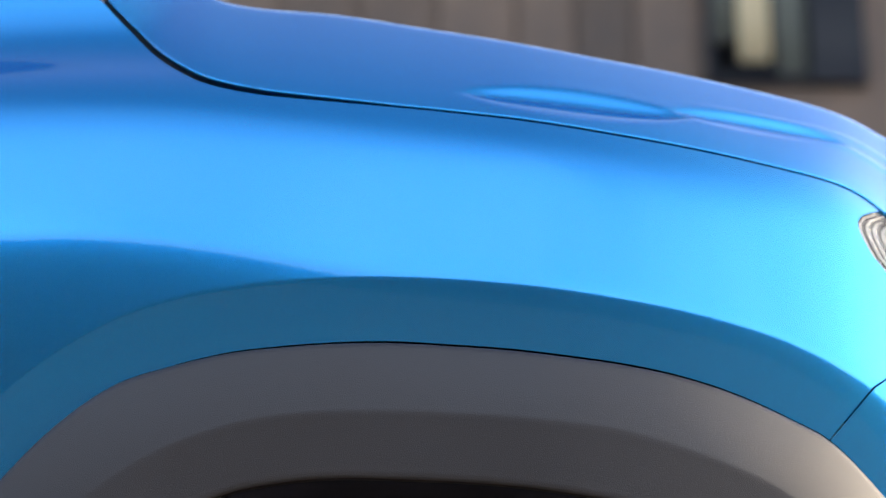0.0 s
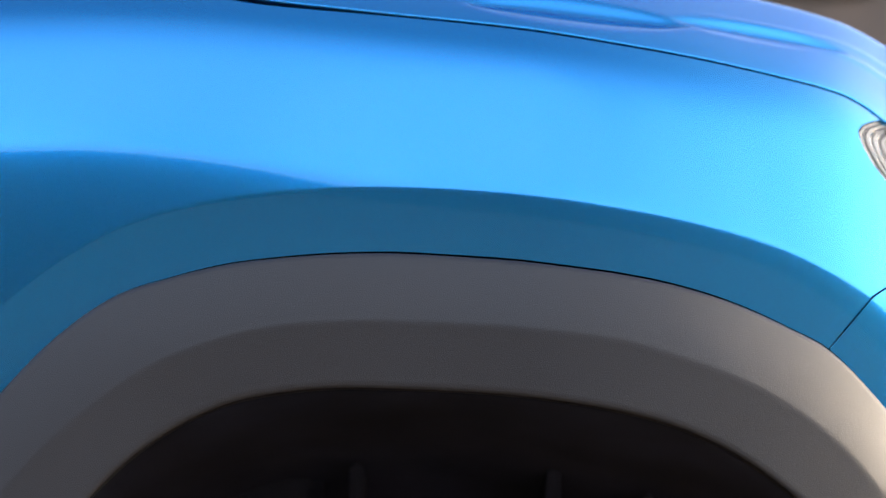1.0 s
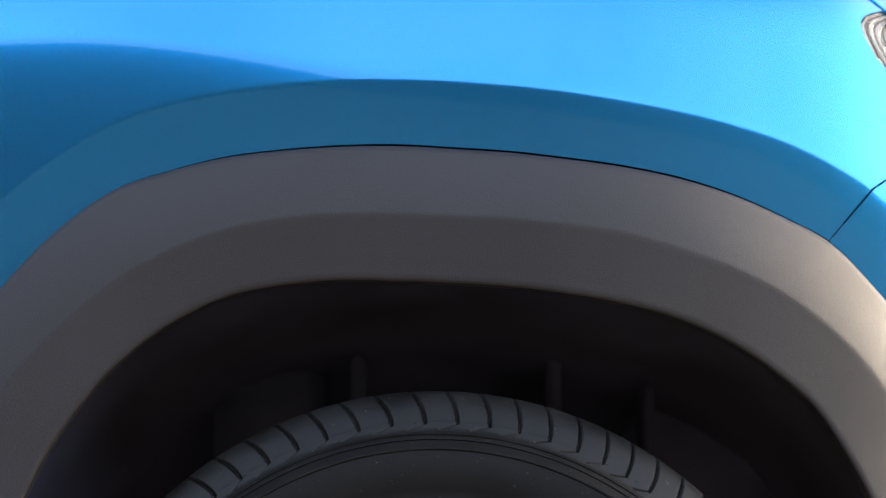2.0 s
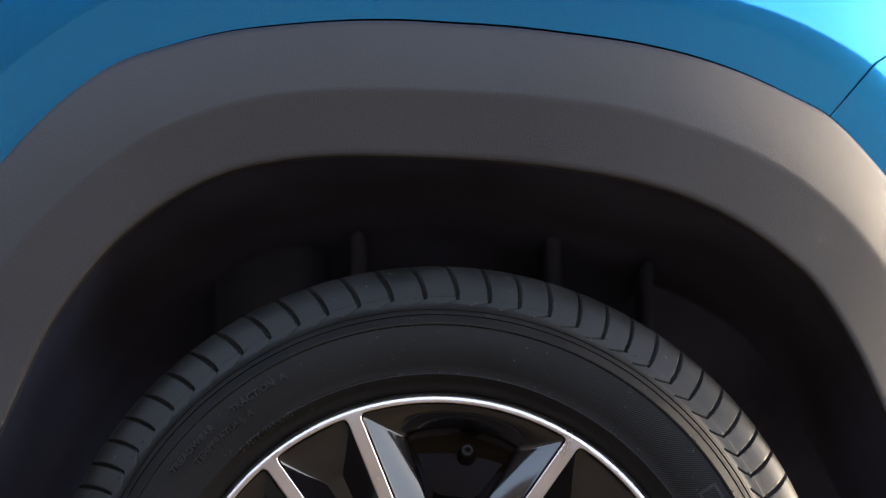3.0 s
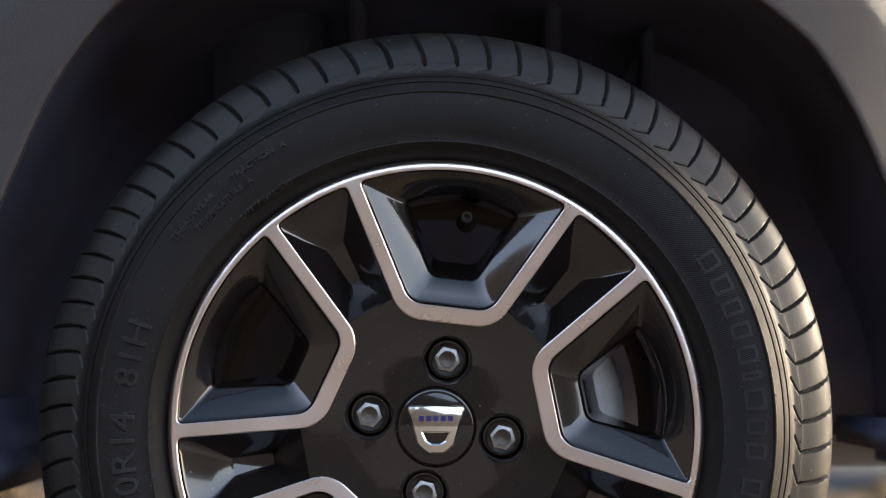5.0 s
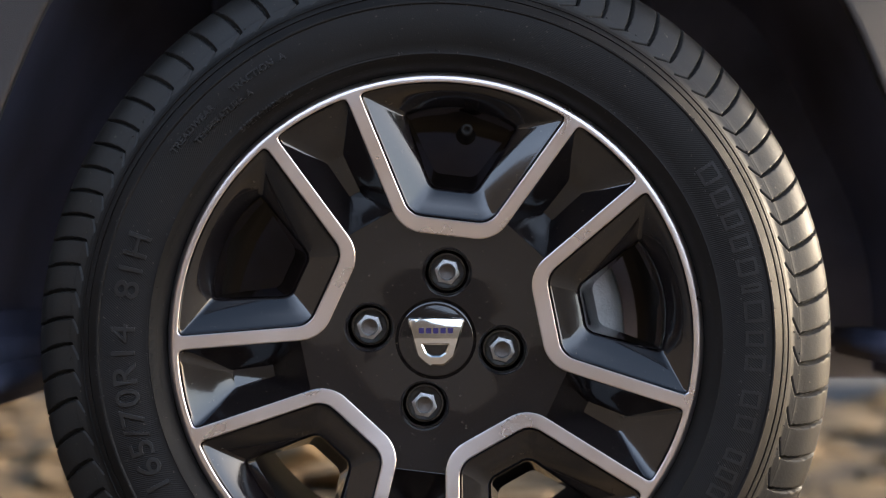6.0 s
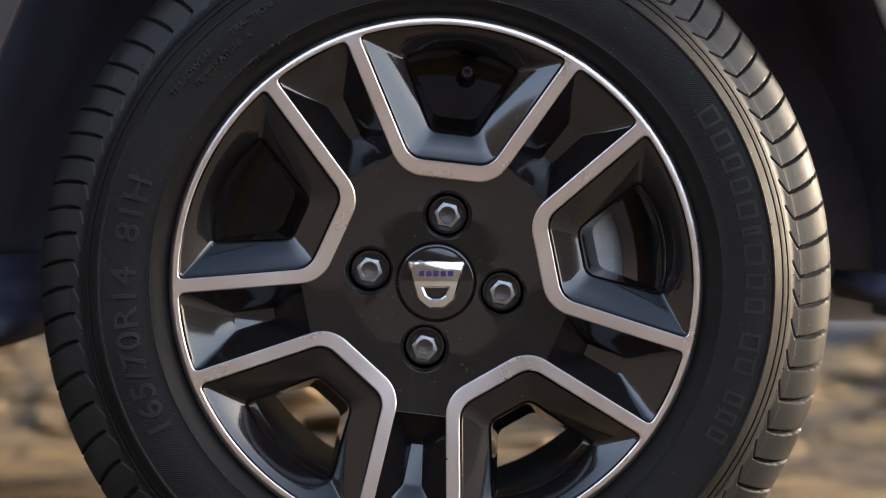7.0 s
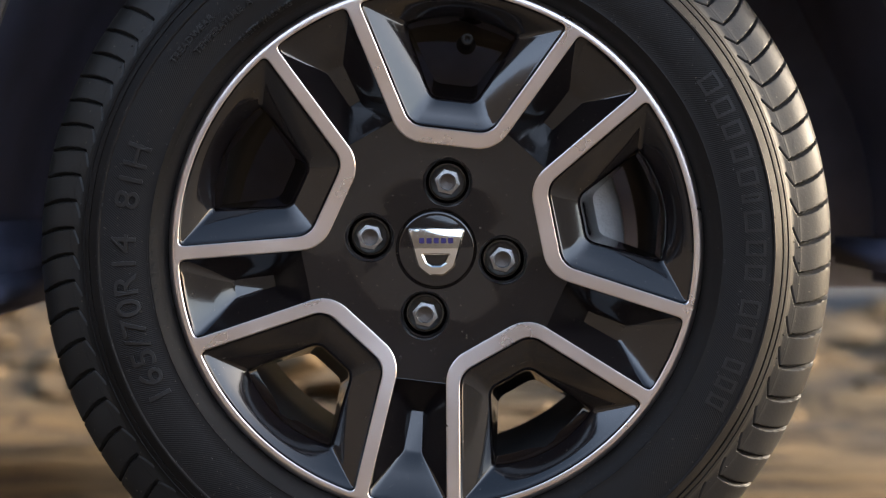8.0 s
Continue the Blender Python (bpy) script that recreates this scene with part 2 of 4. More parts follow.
# ---- ground and the building behind ----
def ground_material():
    """Dry golden earth broken into slabs by dark cracks; plain grey-brown, out of view, for bounced light."""
    m = material("dry_earth", (0.2, 0.14, 0.08), 0.95, 0, 0, 0.0, 40, 0.35, 2.2)
    nt = m.node_tree
    b = nt.nodes["Principled BSDF"]
    co = nt.nodes.new("ShaderNodeTexCoord")
    mp = nt.nodes.new("ShaderNodeMapping")
    mp.inputs["Scale"].default_value = (1.0, 1.6, 1.0)
    nt.links.new(co.outputs["Object"], mp.inputs["Vector"])
    n = nt.nodes.new("ShaderNodeTexNoise")
    n.inputs["Scale"].default_value, n.inputs["Detail"].default_value = 4.5, 9
    nt.links.new(mp.outputs[0], n.inputs["Vector"])
    warp = nt.nodes.new("ShaderNodeVectorMath")
    warp.operation = "MULTIPLY_ADD"
    warp.inputs[1].default_value = (0.7, 0.7, 0)
    nt.links.new(n.outputs["Color"], warp.inputs[0])
    nt.links.new(mp.outputs[0], warp.inputs[2])
    vor = nt.nodes.new("ShaderNodeTexVoronoi")
    vor.feature = "DISTANCE_TO_EDGE"
    vor.inputs["Scale"].default_value = 3.6
    nt.links.new(warp.outputs[0], vor.inputs["Vector"])
    crack = nt.nodes.new("ShaderNodeMapRange")
    crack.inputs["From Max"].default_value = 0.06
    nt.links.new(vor.outputs["Distance"], crack.inputs["Value"])
    ramp = nt.nodes.new("ShaderNodeValToRGB")
    e = ramp.color_ramp.elements
    e[0].position, e[0].color = 0.36, (0.042, 0.028, 0.016, 1)
    e[1].position, e[1].color = 0.68, (0.22, 0.142, 0.066, 1)
    mid = ramp.color_ramp.elements.new(0.5)
    mid.color = (0.125, 0.084, 0.041, 1)
    nt.links.new(n.outputs["Fac"], ramp.inputs["Fac"])
    mix = nt.nodes.new("ShaderNodeMix")
    mix.data_type = "RGBA"
    mix.inputs["A"].default_value = (0.030, 0.020, 0.013, 1)
    nt.links.new(crack.outputs[0], mix.inputs["Factor"])
    nt.links.new(ramp.outputs[0], mix.inputs["B"])
    sep = nt.nodes.new("ShaderNodeSeparateXYZ")
    nt.links.new(co.outputs["Object"], sep.inputs[0])
    side = nt.nodes.new("ShaderNodeMapRange")
    side.inputs["From Min"].default_value, side.inputs["From Max"].default_value = -0.35, 0.1
    nt.links.new(sep.outputs["Y"], side.inputs["Value"])
    # camera side, out of view: plain grey-brown chosen for the light it bounces
    near_tone = nt.nodes.new("ShaderNodeMix")
    near_tone.data_type = "RGBA"
    near_tone.inputs["A"].default_value = (0.14, 0.115, 0.09, 1)
    nt.links.new(side.outputs[0], near_tone.inputs["Factor"])
    nt.links.new(mix.outputs["Result"], near_tone.inputs["B"])
    nt.links.new(near_tone.outputs["Result"], b.inputs["Base Color"])
    bump = nt.nodes.new("ShaderNodeBump")
    bump.inputs["Strength"].default_value, bump.inputs["Distance"].default_value = 0.8, 0.03
    nt.links.new(n.outputs["Fac"], bump.inputs["Height"])
    nt.links.new(bump.outputs[0], b.inputs["Normal"])
    return m


EARTH = ground_material()
bm = bmesh.new()
xs = [-400, -120, -40, -15, -8] + [-5 + i * 0.07 for i in range(143)] + [8, 15, 40, 120, 400]
ysg = [-400, -120, -40, -15, -6, -3, -1.5] + [-0.6 + i * 0.07 for i in range(110)] + [8, 9, 12, 20, 60, 400]


def earth(x, y):
    near = max(0.0, min(1.0, (y - 0.75) / 0.5)) * max(0.0, min(1.0, (7.5 - y) / 1.0))
    v = Vector((x * 2.0, y * 4.0, 0))
    return -0.035 * near + near * (0.05 * noise.noise(v) + 0.03 * noise.noise(v * 2.7))


sheet(bm, [[(x, y, earth(x, y)) for x in xs] for y in ysg])
ground = tagged(part("ground", bm, EARTH), "dry golden-brown earth with dark cracks", "ground", kind="structure")

ROCK = material("golden_rock", (0.15, 0.098, 0.048), 0.9, 0, 0, 0.8, 30, 0.45, 5)
rr = random.Random(11)
bm = bmesh.new()
for i in range(420):
    x, y = rr.uniform(-2.2, 2.2), rr.uniform(1.55, 3.8)
    r = rr.uniform(0.03, 0.12) * (0.5 + 0.5 * rr.random())
    m = pose(x, y, earth(x, y) + r * 0.10, rr.uniform(-14, 14), rr.uniform(-14, 14), rr.uniform(0, 360)) @ Matrix.Diagonal((r * rr.uniform(0.9, 1.9), r, r * rr.uniform(0.25, 0.5), 1))
    got = bmesh.ops.create_icosphere(bm, subdivisions=1, radius=1, matrix=m)
    for v in got["verts"]:
        v.co += Vector((rr.uniform(-1, 1), rr.uniform(-1, 1), rr.uniform(-0.6, 0.6))) * r * 0.16
tagged(part("rubble", bm, ROCK, smooth=False), "golden-brown broken rocks lying on dry earth", "rocks", kind="stuff")
BOARD = material("brown_timber_cladding", (0.110, 0.074, 0.053), 0.8, 0, 0, 0.5, 60, 0.35, 1.5)
# boards weathered to different tones
bt = BOARD.node_tree
info = bt.nodes.new("ShaderNodeObjectInfo")
span = bt.nodes.new("ShaderNodeMapRange")
span.inputs["To Min"].default_value, span.inputs["To Max"].default_value = 0.6, 1.6
bt.links.new(info.outputs["Random"], span.inputs["Value"])
tint = bt.nodes.new("ShaderNodeVectorMath")
tint.operation = "SCALE"
bsdf = bt.nodes["Principled BSDF"]
bt.links.new(bsdf.inputs["Base Color"].links[0].from_socket, tint.inputs[0])
bt.links.new(span.outputs[0], tint.inputs["Scale"])
bt.links.new(tint.outputs[0], bsdf.inputs["Base Color"])
PLINTH = material("grey_rendered_plinth", (0.24, 0.23, 0.225), 0.85, 0, 0, 0.6, 60, 0.2, 1.2)
CREAM = material("cream_curtain_cloth", (0.62, 0.52, 0.34), 0.8, 0, 0, 0.2, 60, 0.15, 2)
DARKWOOD_ROOM = material("dark_timber_and_room_shade", (0.010, 0.011, 0.015), 0.9, 0, 0, 0.4, 80, 0.3, 3)
SAGE = material("grey_green_cloth", (0.13, 0.135, 0.115), 0.8, 0, 0, 0.2, 60, 0.15, 2)
WALL = material("plain_dark_screen", (0.056, 0.051, 0.050), 0.9, 0, 0, 0.6, 30, 0.3, 0.7)
# out of view: added so hub, wing and trim reflect a dark skyline
bm = bmesh.new()
skyline = ((-40, 7.0), (-5.5, 6.6), (3.0, 4.4), (40, 4.2))
sheet(bm, [[(x, y, z) for x, top_z in skyline for z in (top_z if up else -0.1,)] for y, up in ((-14.4, 0), (-14.4, 1), (-14, 1), (-14, 0))])
tagged(part("dark_screen_south", bm, WALL, smooth=False), "unseen dark wall with a sloping top, added to darken reflections", "wall", kind="structure")
# out of view too: added to cut sky light from the left
bm = bmesh.new()
box(bm, -9.4, -14, -0.1, -9, 7.5, 6.2)
tagged(part("dark_screen_west", bm, WALL, smooth=False), "unseen dark wall behind the car's tail, added to block sky light", "wall", kind="structure")
FY = 8.6
TOP = 6.9
bm = bmesh.new()
for x0, x1, z0, z1 in ((-14, 1.50, 0, TOP), (2.14, 14, 0, TOP), (1.50, 2.14, 0, 4.95), (1.50, 2.14, 6.6, TOP)):
    box(bm, x0, FY + 0.04, z0, x1, FY + 0.34, z1)
facade = tagged(part("wall_north", bm, BOARD, smooth=False), "brown timber-clad wall of a tall building", "wall", kind="structure")
lum = random.Random(4)
boards = []
for wd in (0.34, 0.46):
    bb = bmesh.new()
    box(bb, 0, 0, 0.75, wd - 0.02, 0.038, TOP, 0.006)
    me = bpy.data.meshes.new("board")
    bb.to_mesh(me)
    bb.free()
    me.materials.append(BOARD)
    boards.append((wd, me))
x = -6.0
while x < 6.0:
    wd, me = boards[lum.random() < 0.5]
    if x + wd < 1.50 or x > 2.42:
        ob = new("board", me)
        ob.parent, ob.location = facade, (x, FY, 0)
    x += wd
bm = bmesh.new()
box(bm, -14, FY - 0.10, -0.05, 14, FY + 0.04, 0.75, 0.02)
tagged(part("trim", bm, PLINTH, smooth=False), "grey rendered plinth along the building's foot", "plinth", kind="structure")
# solid block added behind the opening; its dark colour stands for the room's shade
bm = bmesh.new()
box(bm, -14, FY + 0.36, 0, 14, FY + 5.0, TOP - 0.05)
tagged(part("room_dark_block", bm, DARKWOOD_ROOM, smooth=False), "solid dark block in place of the unlit room", "room", kind="structure")
win = tagged(new("window_1"), "tall open window with pale curtains beside a dark post", "window", kind="structure")
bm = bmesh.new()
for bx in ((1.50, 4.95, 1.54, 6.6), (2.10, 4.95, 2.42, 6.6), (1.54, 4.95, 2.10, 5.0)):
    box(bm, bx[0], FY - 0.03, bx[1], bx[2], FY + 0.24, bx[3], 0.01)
part("window_frame", bm, DARKWOOD_ROOM, win, smooth=False)
for x0, x1, z0, mat, nm, lb in ((1.70, 1.90, 5.10, CREAM, "curtain", "cream curtain hanging in the open window"), (1.92, 2.09, 4.98, SAGE, "curtain", "grey-green curtain hanging in the open window"),
                                (1.55, 1.68, 5.22, SAGE, "curtain", "grey-green curtain hanging in the open window")):
    bm = bmesh.new()
    nn = int((x1 - x0) / 0.01)
    sheet(bm, [[(x0 + i * 0.01, FY + 0.02 + 0.015 * math.sin(i * 1.1), z) for i in range(nn)] for z in (z0, 5.8, 6.6)])
    curt = tagged(part(nm, bm, mat), lb, "curtain", group="curtains in the window")
    sol = curt.modifiers.new("thick", "SOLIDIFY")
    sol.thickness = 0.006
ASPHALT = material("grey_asphalt", (0.085, 0.083, 0.082), 0.9, 0, 0, 0.8, 90, 0.2, 1.5)
bm = bmesh.new()
sheet(bm, [[(x, y, z) for x in (-60, -20, 0, 20, 60)] for y, z in ((3.85, -0.03), (3.86, 0.022), (6, 0.028), (FY - 0.09, 0.022), (FY - 0.085, -0.04))])
tagged(part("road", bm, ASPHALT, smooth=False), "grey asphalt lane in front of the building", "road", kind="structure")

# ---- the car ----
car = tagged(new("car"), "small metallic blue crossover car standing on dry earth", "car")

ridge = curve_through((-0.9, -0.333, -0.246, -0.16, -0.074, 0.011, 0.066, 0.139, 0.182, 0.226, 0.272, 0.318, 0.35, 0.42, 0.6),
                      (0.848, 0.844, 0.842, 0.832, 0.817, 0.807, 0.801, 0.791, 0.785, 0.778, 0.768, 0.751, 0.733, 0.69, 0.58))
crown = curve_through((-0.9, -0.3, -0.2, -0.13, -0.036, 0.057, 0.15, 0.246, 0.322, 0.385, 0.6),
                      (1.0, 0.998, 0.995, 0.989, 0.980, 0.970, 0.958, 0.949, 0.944, 0.925, 0.85))
lip_r = curve_through((-20, 0, 15, 28, 38, 44.7, 48, 55.6, 62.4, 68.8, 75.3, 81.7, 88.3, 94.8, 101, 107.4, 113.6, 120.4, 128.3, 138.5, 148.8, 165, 180, 200),
                      (0.41, 0.392, 0.386, 0.387, 0.395, 0.4, 0.399, 0.394, 0.387, 0.3786, 0.3716, 0.368, 0.367, 0.3695, 0.3756, 0.3825, 0.3886, 0.3895, 0.3855, 0.3736, 0.360, 0.351, 0.350, 0.363))
crease_r = curve_through((-20, 20, 42, 47, 53.8, 59.8, 65.6, 71.3, 77, 82.7, 88.5, 94.2, 99.9, 105.4, 111, 119.9, 135, 160, 200),
                         (0.47, 0.448, 0.4527, 0.4532, 0.4485, 0.4404, 0.432, 0.4257, 0.4188, 0.4152, 0.414, 0.4165, 0.4214, 0.4273, 0.4323, 0.4358, 0.428, 0.408, 0.423))
arch_r = curve_through((-20, 0, 25, 47.2, 53.8, 57.7, 63, 68.1, 73.2, 78.3, 83.5, 88.7, 93.8, 98.9, 103.9, 108.8, 113.8, 118.8, 124.6, 131.3, 145, 160, 200),
                       (0.53, 0.505, 0.502, 0.509, 0.511, 0.504, 0.4955, 0.487, 0.479, 0.473, 0.4707, 0.4706, 0.4736, 0.4776, 0.483, 0.49, 0.496, 0.502, 0.4985, 0.4895, 0.474, 0.466, 0.479))
band_r = curve_through((-20, 30, 52.1, 55.7, 60.7, 65.4, 70, 74.7, 79.4, 84.1, 88.8, 93.5, 98.1, 102.7, 107.3, 111.8, 116.5, 121.6, 127.1, 140, 160, 200),
                       (0.60, 0.575, 0.5695, 0.5645, 0.5546, 0.5429, 0.533, 0.5253, 0.5206, 0.5183, 0.5186, 0.5206, 0.5243, 0.5296, 0.5356, 0.5418, 0.546, 0.545, 0.541, 0.526, 0.516, 0.534))
HUB = 0.2841


def plan(x):
    """How far the body's side turns in towards nose and tail."""
    return 0.9 * max(0.0, x - 0.06) ** 2 + 0.16 * max(0.0, -x - 0.05) ** 2


def side_y(x, z):
    """Depth of the painted side above the wheel arch."""
    s = ridge(x)
    h = z - s
    soft = 0.012
    up = 0.5 * (h + math.sqrt(h * h + soft * soft))
    down = up - h
    u = up / (crown(x) - s)
    g = max(0.0, band_r(math.degrees(math.atan2(z - HUB, x))) - math.hypot(x, z - HUB))
    rise = 0.35 * u + 0.471 * (math.erf((u - 1.05) / 0.28) + 1.0)
    return -0.032 + plan(x) + 0.066 * rise + (0.02 + 0.35 * min(down, 0.2)) * down + 0.17 * g


def polar(f, a, y, extra=0.0):
    r = f(a) + extra
    x, z = r * math.cos(radians(a)), HUB + r * math.sin(radians(a))
    return x, y + plan(x), z


# cladding round the wheel arch: rolled lip, two facets, rolled upper edge
angles = [-14 + i * 1.25 for i in range(169)]
bm = bmesh.new()
rows = []
for f, y, e in ((lip_r, 0.045, 0.014), (lip_r, 0.006, 0.0036), (lip_r, -0.016, -0.0002), (lip_r, -0.0225, -0.0020), (lip_r, -0.0248, -0.0022), (lip_r, -0.0265, -0.0014), (lip_r, -0.0275, 0.0004), (lip_r, -0.0282, 0.0036),
                (crease_r, -0.0334, -0.004), (crease_r, -0.0341, -0.001), (crease_r, -0.0341, 0.002), (crease_r, -0.0325, 0.020), (arch_r, -0.0280, -0.008), (arch_r, -0.0262, -0.0034), (arch_r, -0.0225, -0.0018), (arch_r, -0.008, -0.0014)):
    rows.append([polar(f, a, y, e) for a in angles])
sheet(bm, rows)
clad = part("wheel_arch_trim", bm, PLASTIC, car, "grained grey plastic wheel arch trim")

# black sheet added behind trim and panels, so the gap reads as shade
bm = bmesh.new()
sheet(bm, [[polar(arch_r, a, y, e) for a in angles] for y, e in ((0.004, -0.012), (0.004, 0.010))])
part("seal", bm, DARK, car)


def patch(bm, bottom, top, left, right, depth, nu, nv):
    """A curved panel between four edges in (x, z), each a function of 0..1, with its depth by the body's shape."""
    rows = []
    c00, c10, c01, c11 = bottom(0), bottom(1), top(0), top(1)
    for j in range(nv + 1):
        v = j / nv
        row = []
        for i in range(nu + 1):
            u = i / nu
            b, t, l, r = bottom(u), top(u), left(v), right(v)
            wl_, wr = (1 - u) ** 8, u ** 8
            p = [(1 - v) * b[k] + v * t[k] + wl_ * (l[k] - (1 - v) * c00[k] - v * c01[k]) + wr * (r[k] - (1 - v) * c10[k] - v * c11[k]) for k in (0, 1)]
            row.append((p[0], depth(*p), p[1]))
        rows.append(row)
    sheet(bm, rows)
    return rows


def along(points):
    """0..1 along a polyline of (x, z), by length."""
    ln = [0.0]
    for a, b in zip(points, points[1:]):
        ln.append(ln[-1] + math.dist(a, b))

    def f(u):
        d = u * ln[-1]
        i = max(k for k in range(len(points) - 1) if ln[k] <= d + 1e-12)
        t = (d - ln[i]) / (ln[i + 1] - ln[i])
        return tuple(points[i][k] * (1 - t) + points[i + 1][k] * t for k in (0, 1))
    return f


def flat(f, a, e=0.0):
    p = polar(f, a, 0, e)
    return p[0], p[2]


A0, A1 = 176.0, 53.9
low = lambda u: flat(arch_r, A0 + (A1 - A0) * u, 0.0)
BA1 = 53.45
mid = lambda u: flat(band_r, A0 + (BA1 - A0) * u)
SHUT = [(-0.291, 1.0902), (-0.2733, 1.0688), (-0.2566, 1.0493), (-0.239, 1.0268), (-0.2214, 1.0073), (-0.1947, 0.9848), (-0.1707, 0.9747), (-0.1476, 0.969), (-0.1249, 0.9657), (-0.0797, 0.9614), (-0.0347, 0.9575), (0.0102, 0.953), (0.0551, 0.9479), (0.0999, 0.942), (0.145, 0.9363), (0.1908, 0.9318), (0.2376, 0.9273), (0.2856, 0.9228), (0.3105, 0.9211), (0.336, 0.9176), (0.3561, 0.9095), (0.3643, 0.9037)]
shut_z = curve_through(*zip(*SHUT))
TOPLEFT = [(-0.80, 1.10), (-0.60, 1.13), (-0.42, 1.15)]
gap_pts = [(x, shut_z(x)) for x in [SHUT[0][0] + (SHUT[-1][0] - SHUT[0][0]) * i / 60 for i in range(61)]]
top = along(TOPLEFT + gap_pts)
bm = bmesh.new()
patch(bm, low, mid, along([low(0), mid(0)]), along([low(1), mid(1)]), side_y, 300, 18)
LAMP = [(0.3611, 0.8449), (0.3505, 0.8567), (0.3442, 0.8692), (0.3408, 0.879), (0.3407, 0.886), (0.3454, 0.8929), (0.3569, 0.9)]
edge = along([mid(1), (0.385, 0.775), (0.405, 0.80), *LAMP, gap_pts[-1]])
patch(bm, mid, top, along([mid(0), (-0.80, 0.80), top(0)]), edge, side_y, 300, 100)
bmesh.ops.remove_doubles(bm, verts=bm.verts, dist=0.00002)
bmesh.ops.recalc_face_normals(bm, faces=bm.faces)
fender = part("fender", bm, PAINT, car, "metallic blue front wing")
fender.shadow_terminator_geometry_offset = 0.2

# bumper corner in front of the seam
bm = bmesh.new()
blow = lambda u: flat(arch_r, 53.78 - 60 * u, 0.0)
seam = along([flat(arch_r, 53.78, 0.0), (mid(1)[0] + 0.0012, mid(1)[1] - 0.0010), (0.3862, 0.7740), (0.4062, 0.799)])
btop = along([seam(1), (0.50, 0.80), (0.62, 0.78)])
bend = along([blow(1), (0.62, 0.4), (0.62, 0.78)])
patch(bm, blow, btop, seam, bend, side_y, 60, 30)
bumper = part("bumper", bm, PAINT, car, "metallic blue front bumper corner")

# hood: rises from the shut line, rounds over and runs to the car's middle
SKEW = 0.22


hood_shape = curve_through((0, 0.03, 0.07, 0.12, 0.150, 0.160, 0.168, 0.176, 0.19, 0.25, 0.70, 1.2), (56, 50.5, 47, 44.5, 42.5, 37, 27, 17, 12, 9, 3, 0))
hood_reach = curve_through((-0.30, -0.2, -0.1, 0, 0.1, 0.2, 0.28, 0.36, 0.44, 0.52), (1.0058, 1.0263, 1.1225, 1.049, 0.9699, 0.9451, 0.9241, 0.9054, 1.0494, 1.1107))
def hood_slope(x, s):
    """Slope of the bonnet across the car, s metres in from its edge."""
    return hood_shape(s / hood_reach(x))


# lens-shaped pressed hollows: middle along the car, half length, distance in from the edge, its drift, half width
HOLLOWS = ((0.112, 0.092, 0.039, 0.10, 0.027), (0.262, 0.074, 0.066, 0.12, 0.019))


def relief(x, s):
    """How deep the pressing lies below the plain bonnet."""
    d = 0.0
    for xm, length, sm, drift, width in HOLLOWS:
        u = (x - xm) / length
        if abs(u) < 1:
            w = width * (1 - u * u) ** 0.7 + 0.0015
            q = (s - sm - drift * (x - xm)) / w
            if abs(q) < 1:
                # a long gentle side and a short steep one
                t, v = (q + 1) / 1.35, (1 - q) / 0.65
                d += 0.29 * w * (t ** 1.25 if q < 0.35 else v * v * (3 - 2 * v))
    # two fine creases that run on towards the nose
    on = max(0.0, min(1.0, (x - 0.20) / 0.08))
    for s0, h in ((0.062, 0.0011), (0.086, 0.0009)):
        d -= on * h * math.exp(-((s - s0 - 0.10 * (x - 0.26)) / 0.0042) ** 2)
    return d


def gap_width(x):
    return 0.0018 + 0.0062 * max(0.0, min(1.0, (-0.02 - x) / 0.22)) ** 1.2


bm = bmesh.new()
cols = []
NH = 140
hx0, hx1 = SHUT[0][0], 0.52
flange, gap_rows = [], []
for i in range(NH + 1):
    x = hx0 + (hx1 - hx0) * i / NH
    z = shut_z(x) if x < SHUT[-1][0] else SHUT[-1][1] - 0.45 * (x - SHUT[-1][0])
    y = side_y(x, z)
    g = gap_width(x)
    y1, z1 = y + 0.3 * g, z + 1.0 * g
    flange.append([(x, y, z), (x, y + 0.002, z - 0.0006), (x, y + 0.020, z - 0.002), (x, y + 0.022, z - 0.03)])
    gap_rows.append([(x, y + 0.012, z - 0.008), (x, y + 0.016, z + 0.012)])
    col = [(x, y1 + 0.024, z1 + 0.002), (x, y1 + 0.0025, z1 - 0.0002), (x, y1 + 0.0008, z1 + 0.0001), (x, y1 + 0.0002, z1 + 0.0006)]
    yy, zz = y1 + 0.0006, z1 + 0.0014
    skew = SKEW * max(0.0, (x - 0.12) / 0.26) ** 2
    s = 0.0
    while s < 0.66:
        st = 0.0025 if s < 0.12 else 0.005 if s < 0.30 else 0.03
        a = hood_slope(x, s)
        yy += st * math.cos(radians(a))
        zz += st * math.sin(radians(a))
        s += st
        d = relief(x, s)
        col.append((x + skew * s, yy + d * math.sin(radians(a)), zz - d * math.cos(radians(a))))
    cols.append(col + [(px, 1.40 - py, pz) for px, py, pz in reversed(col)])
sheet(bm, cols)
hood = part("hood", bm, PAINT, car, "metallic blue bonnet with pressed channel")
bm = bmesh.new()
sheet(bm, flange)
part("fender_flange", bm, PAINT, car)
# black strip added behind the bonnet gap to make it dark
bm = bmesh.new()
sheet(bm, gap_rows)
part("hood_gap_backing", bm, DARK, car, "black strip behind the bonnet gap, standing for its shade")

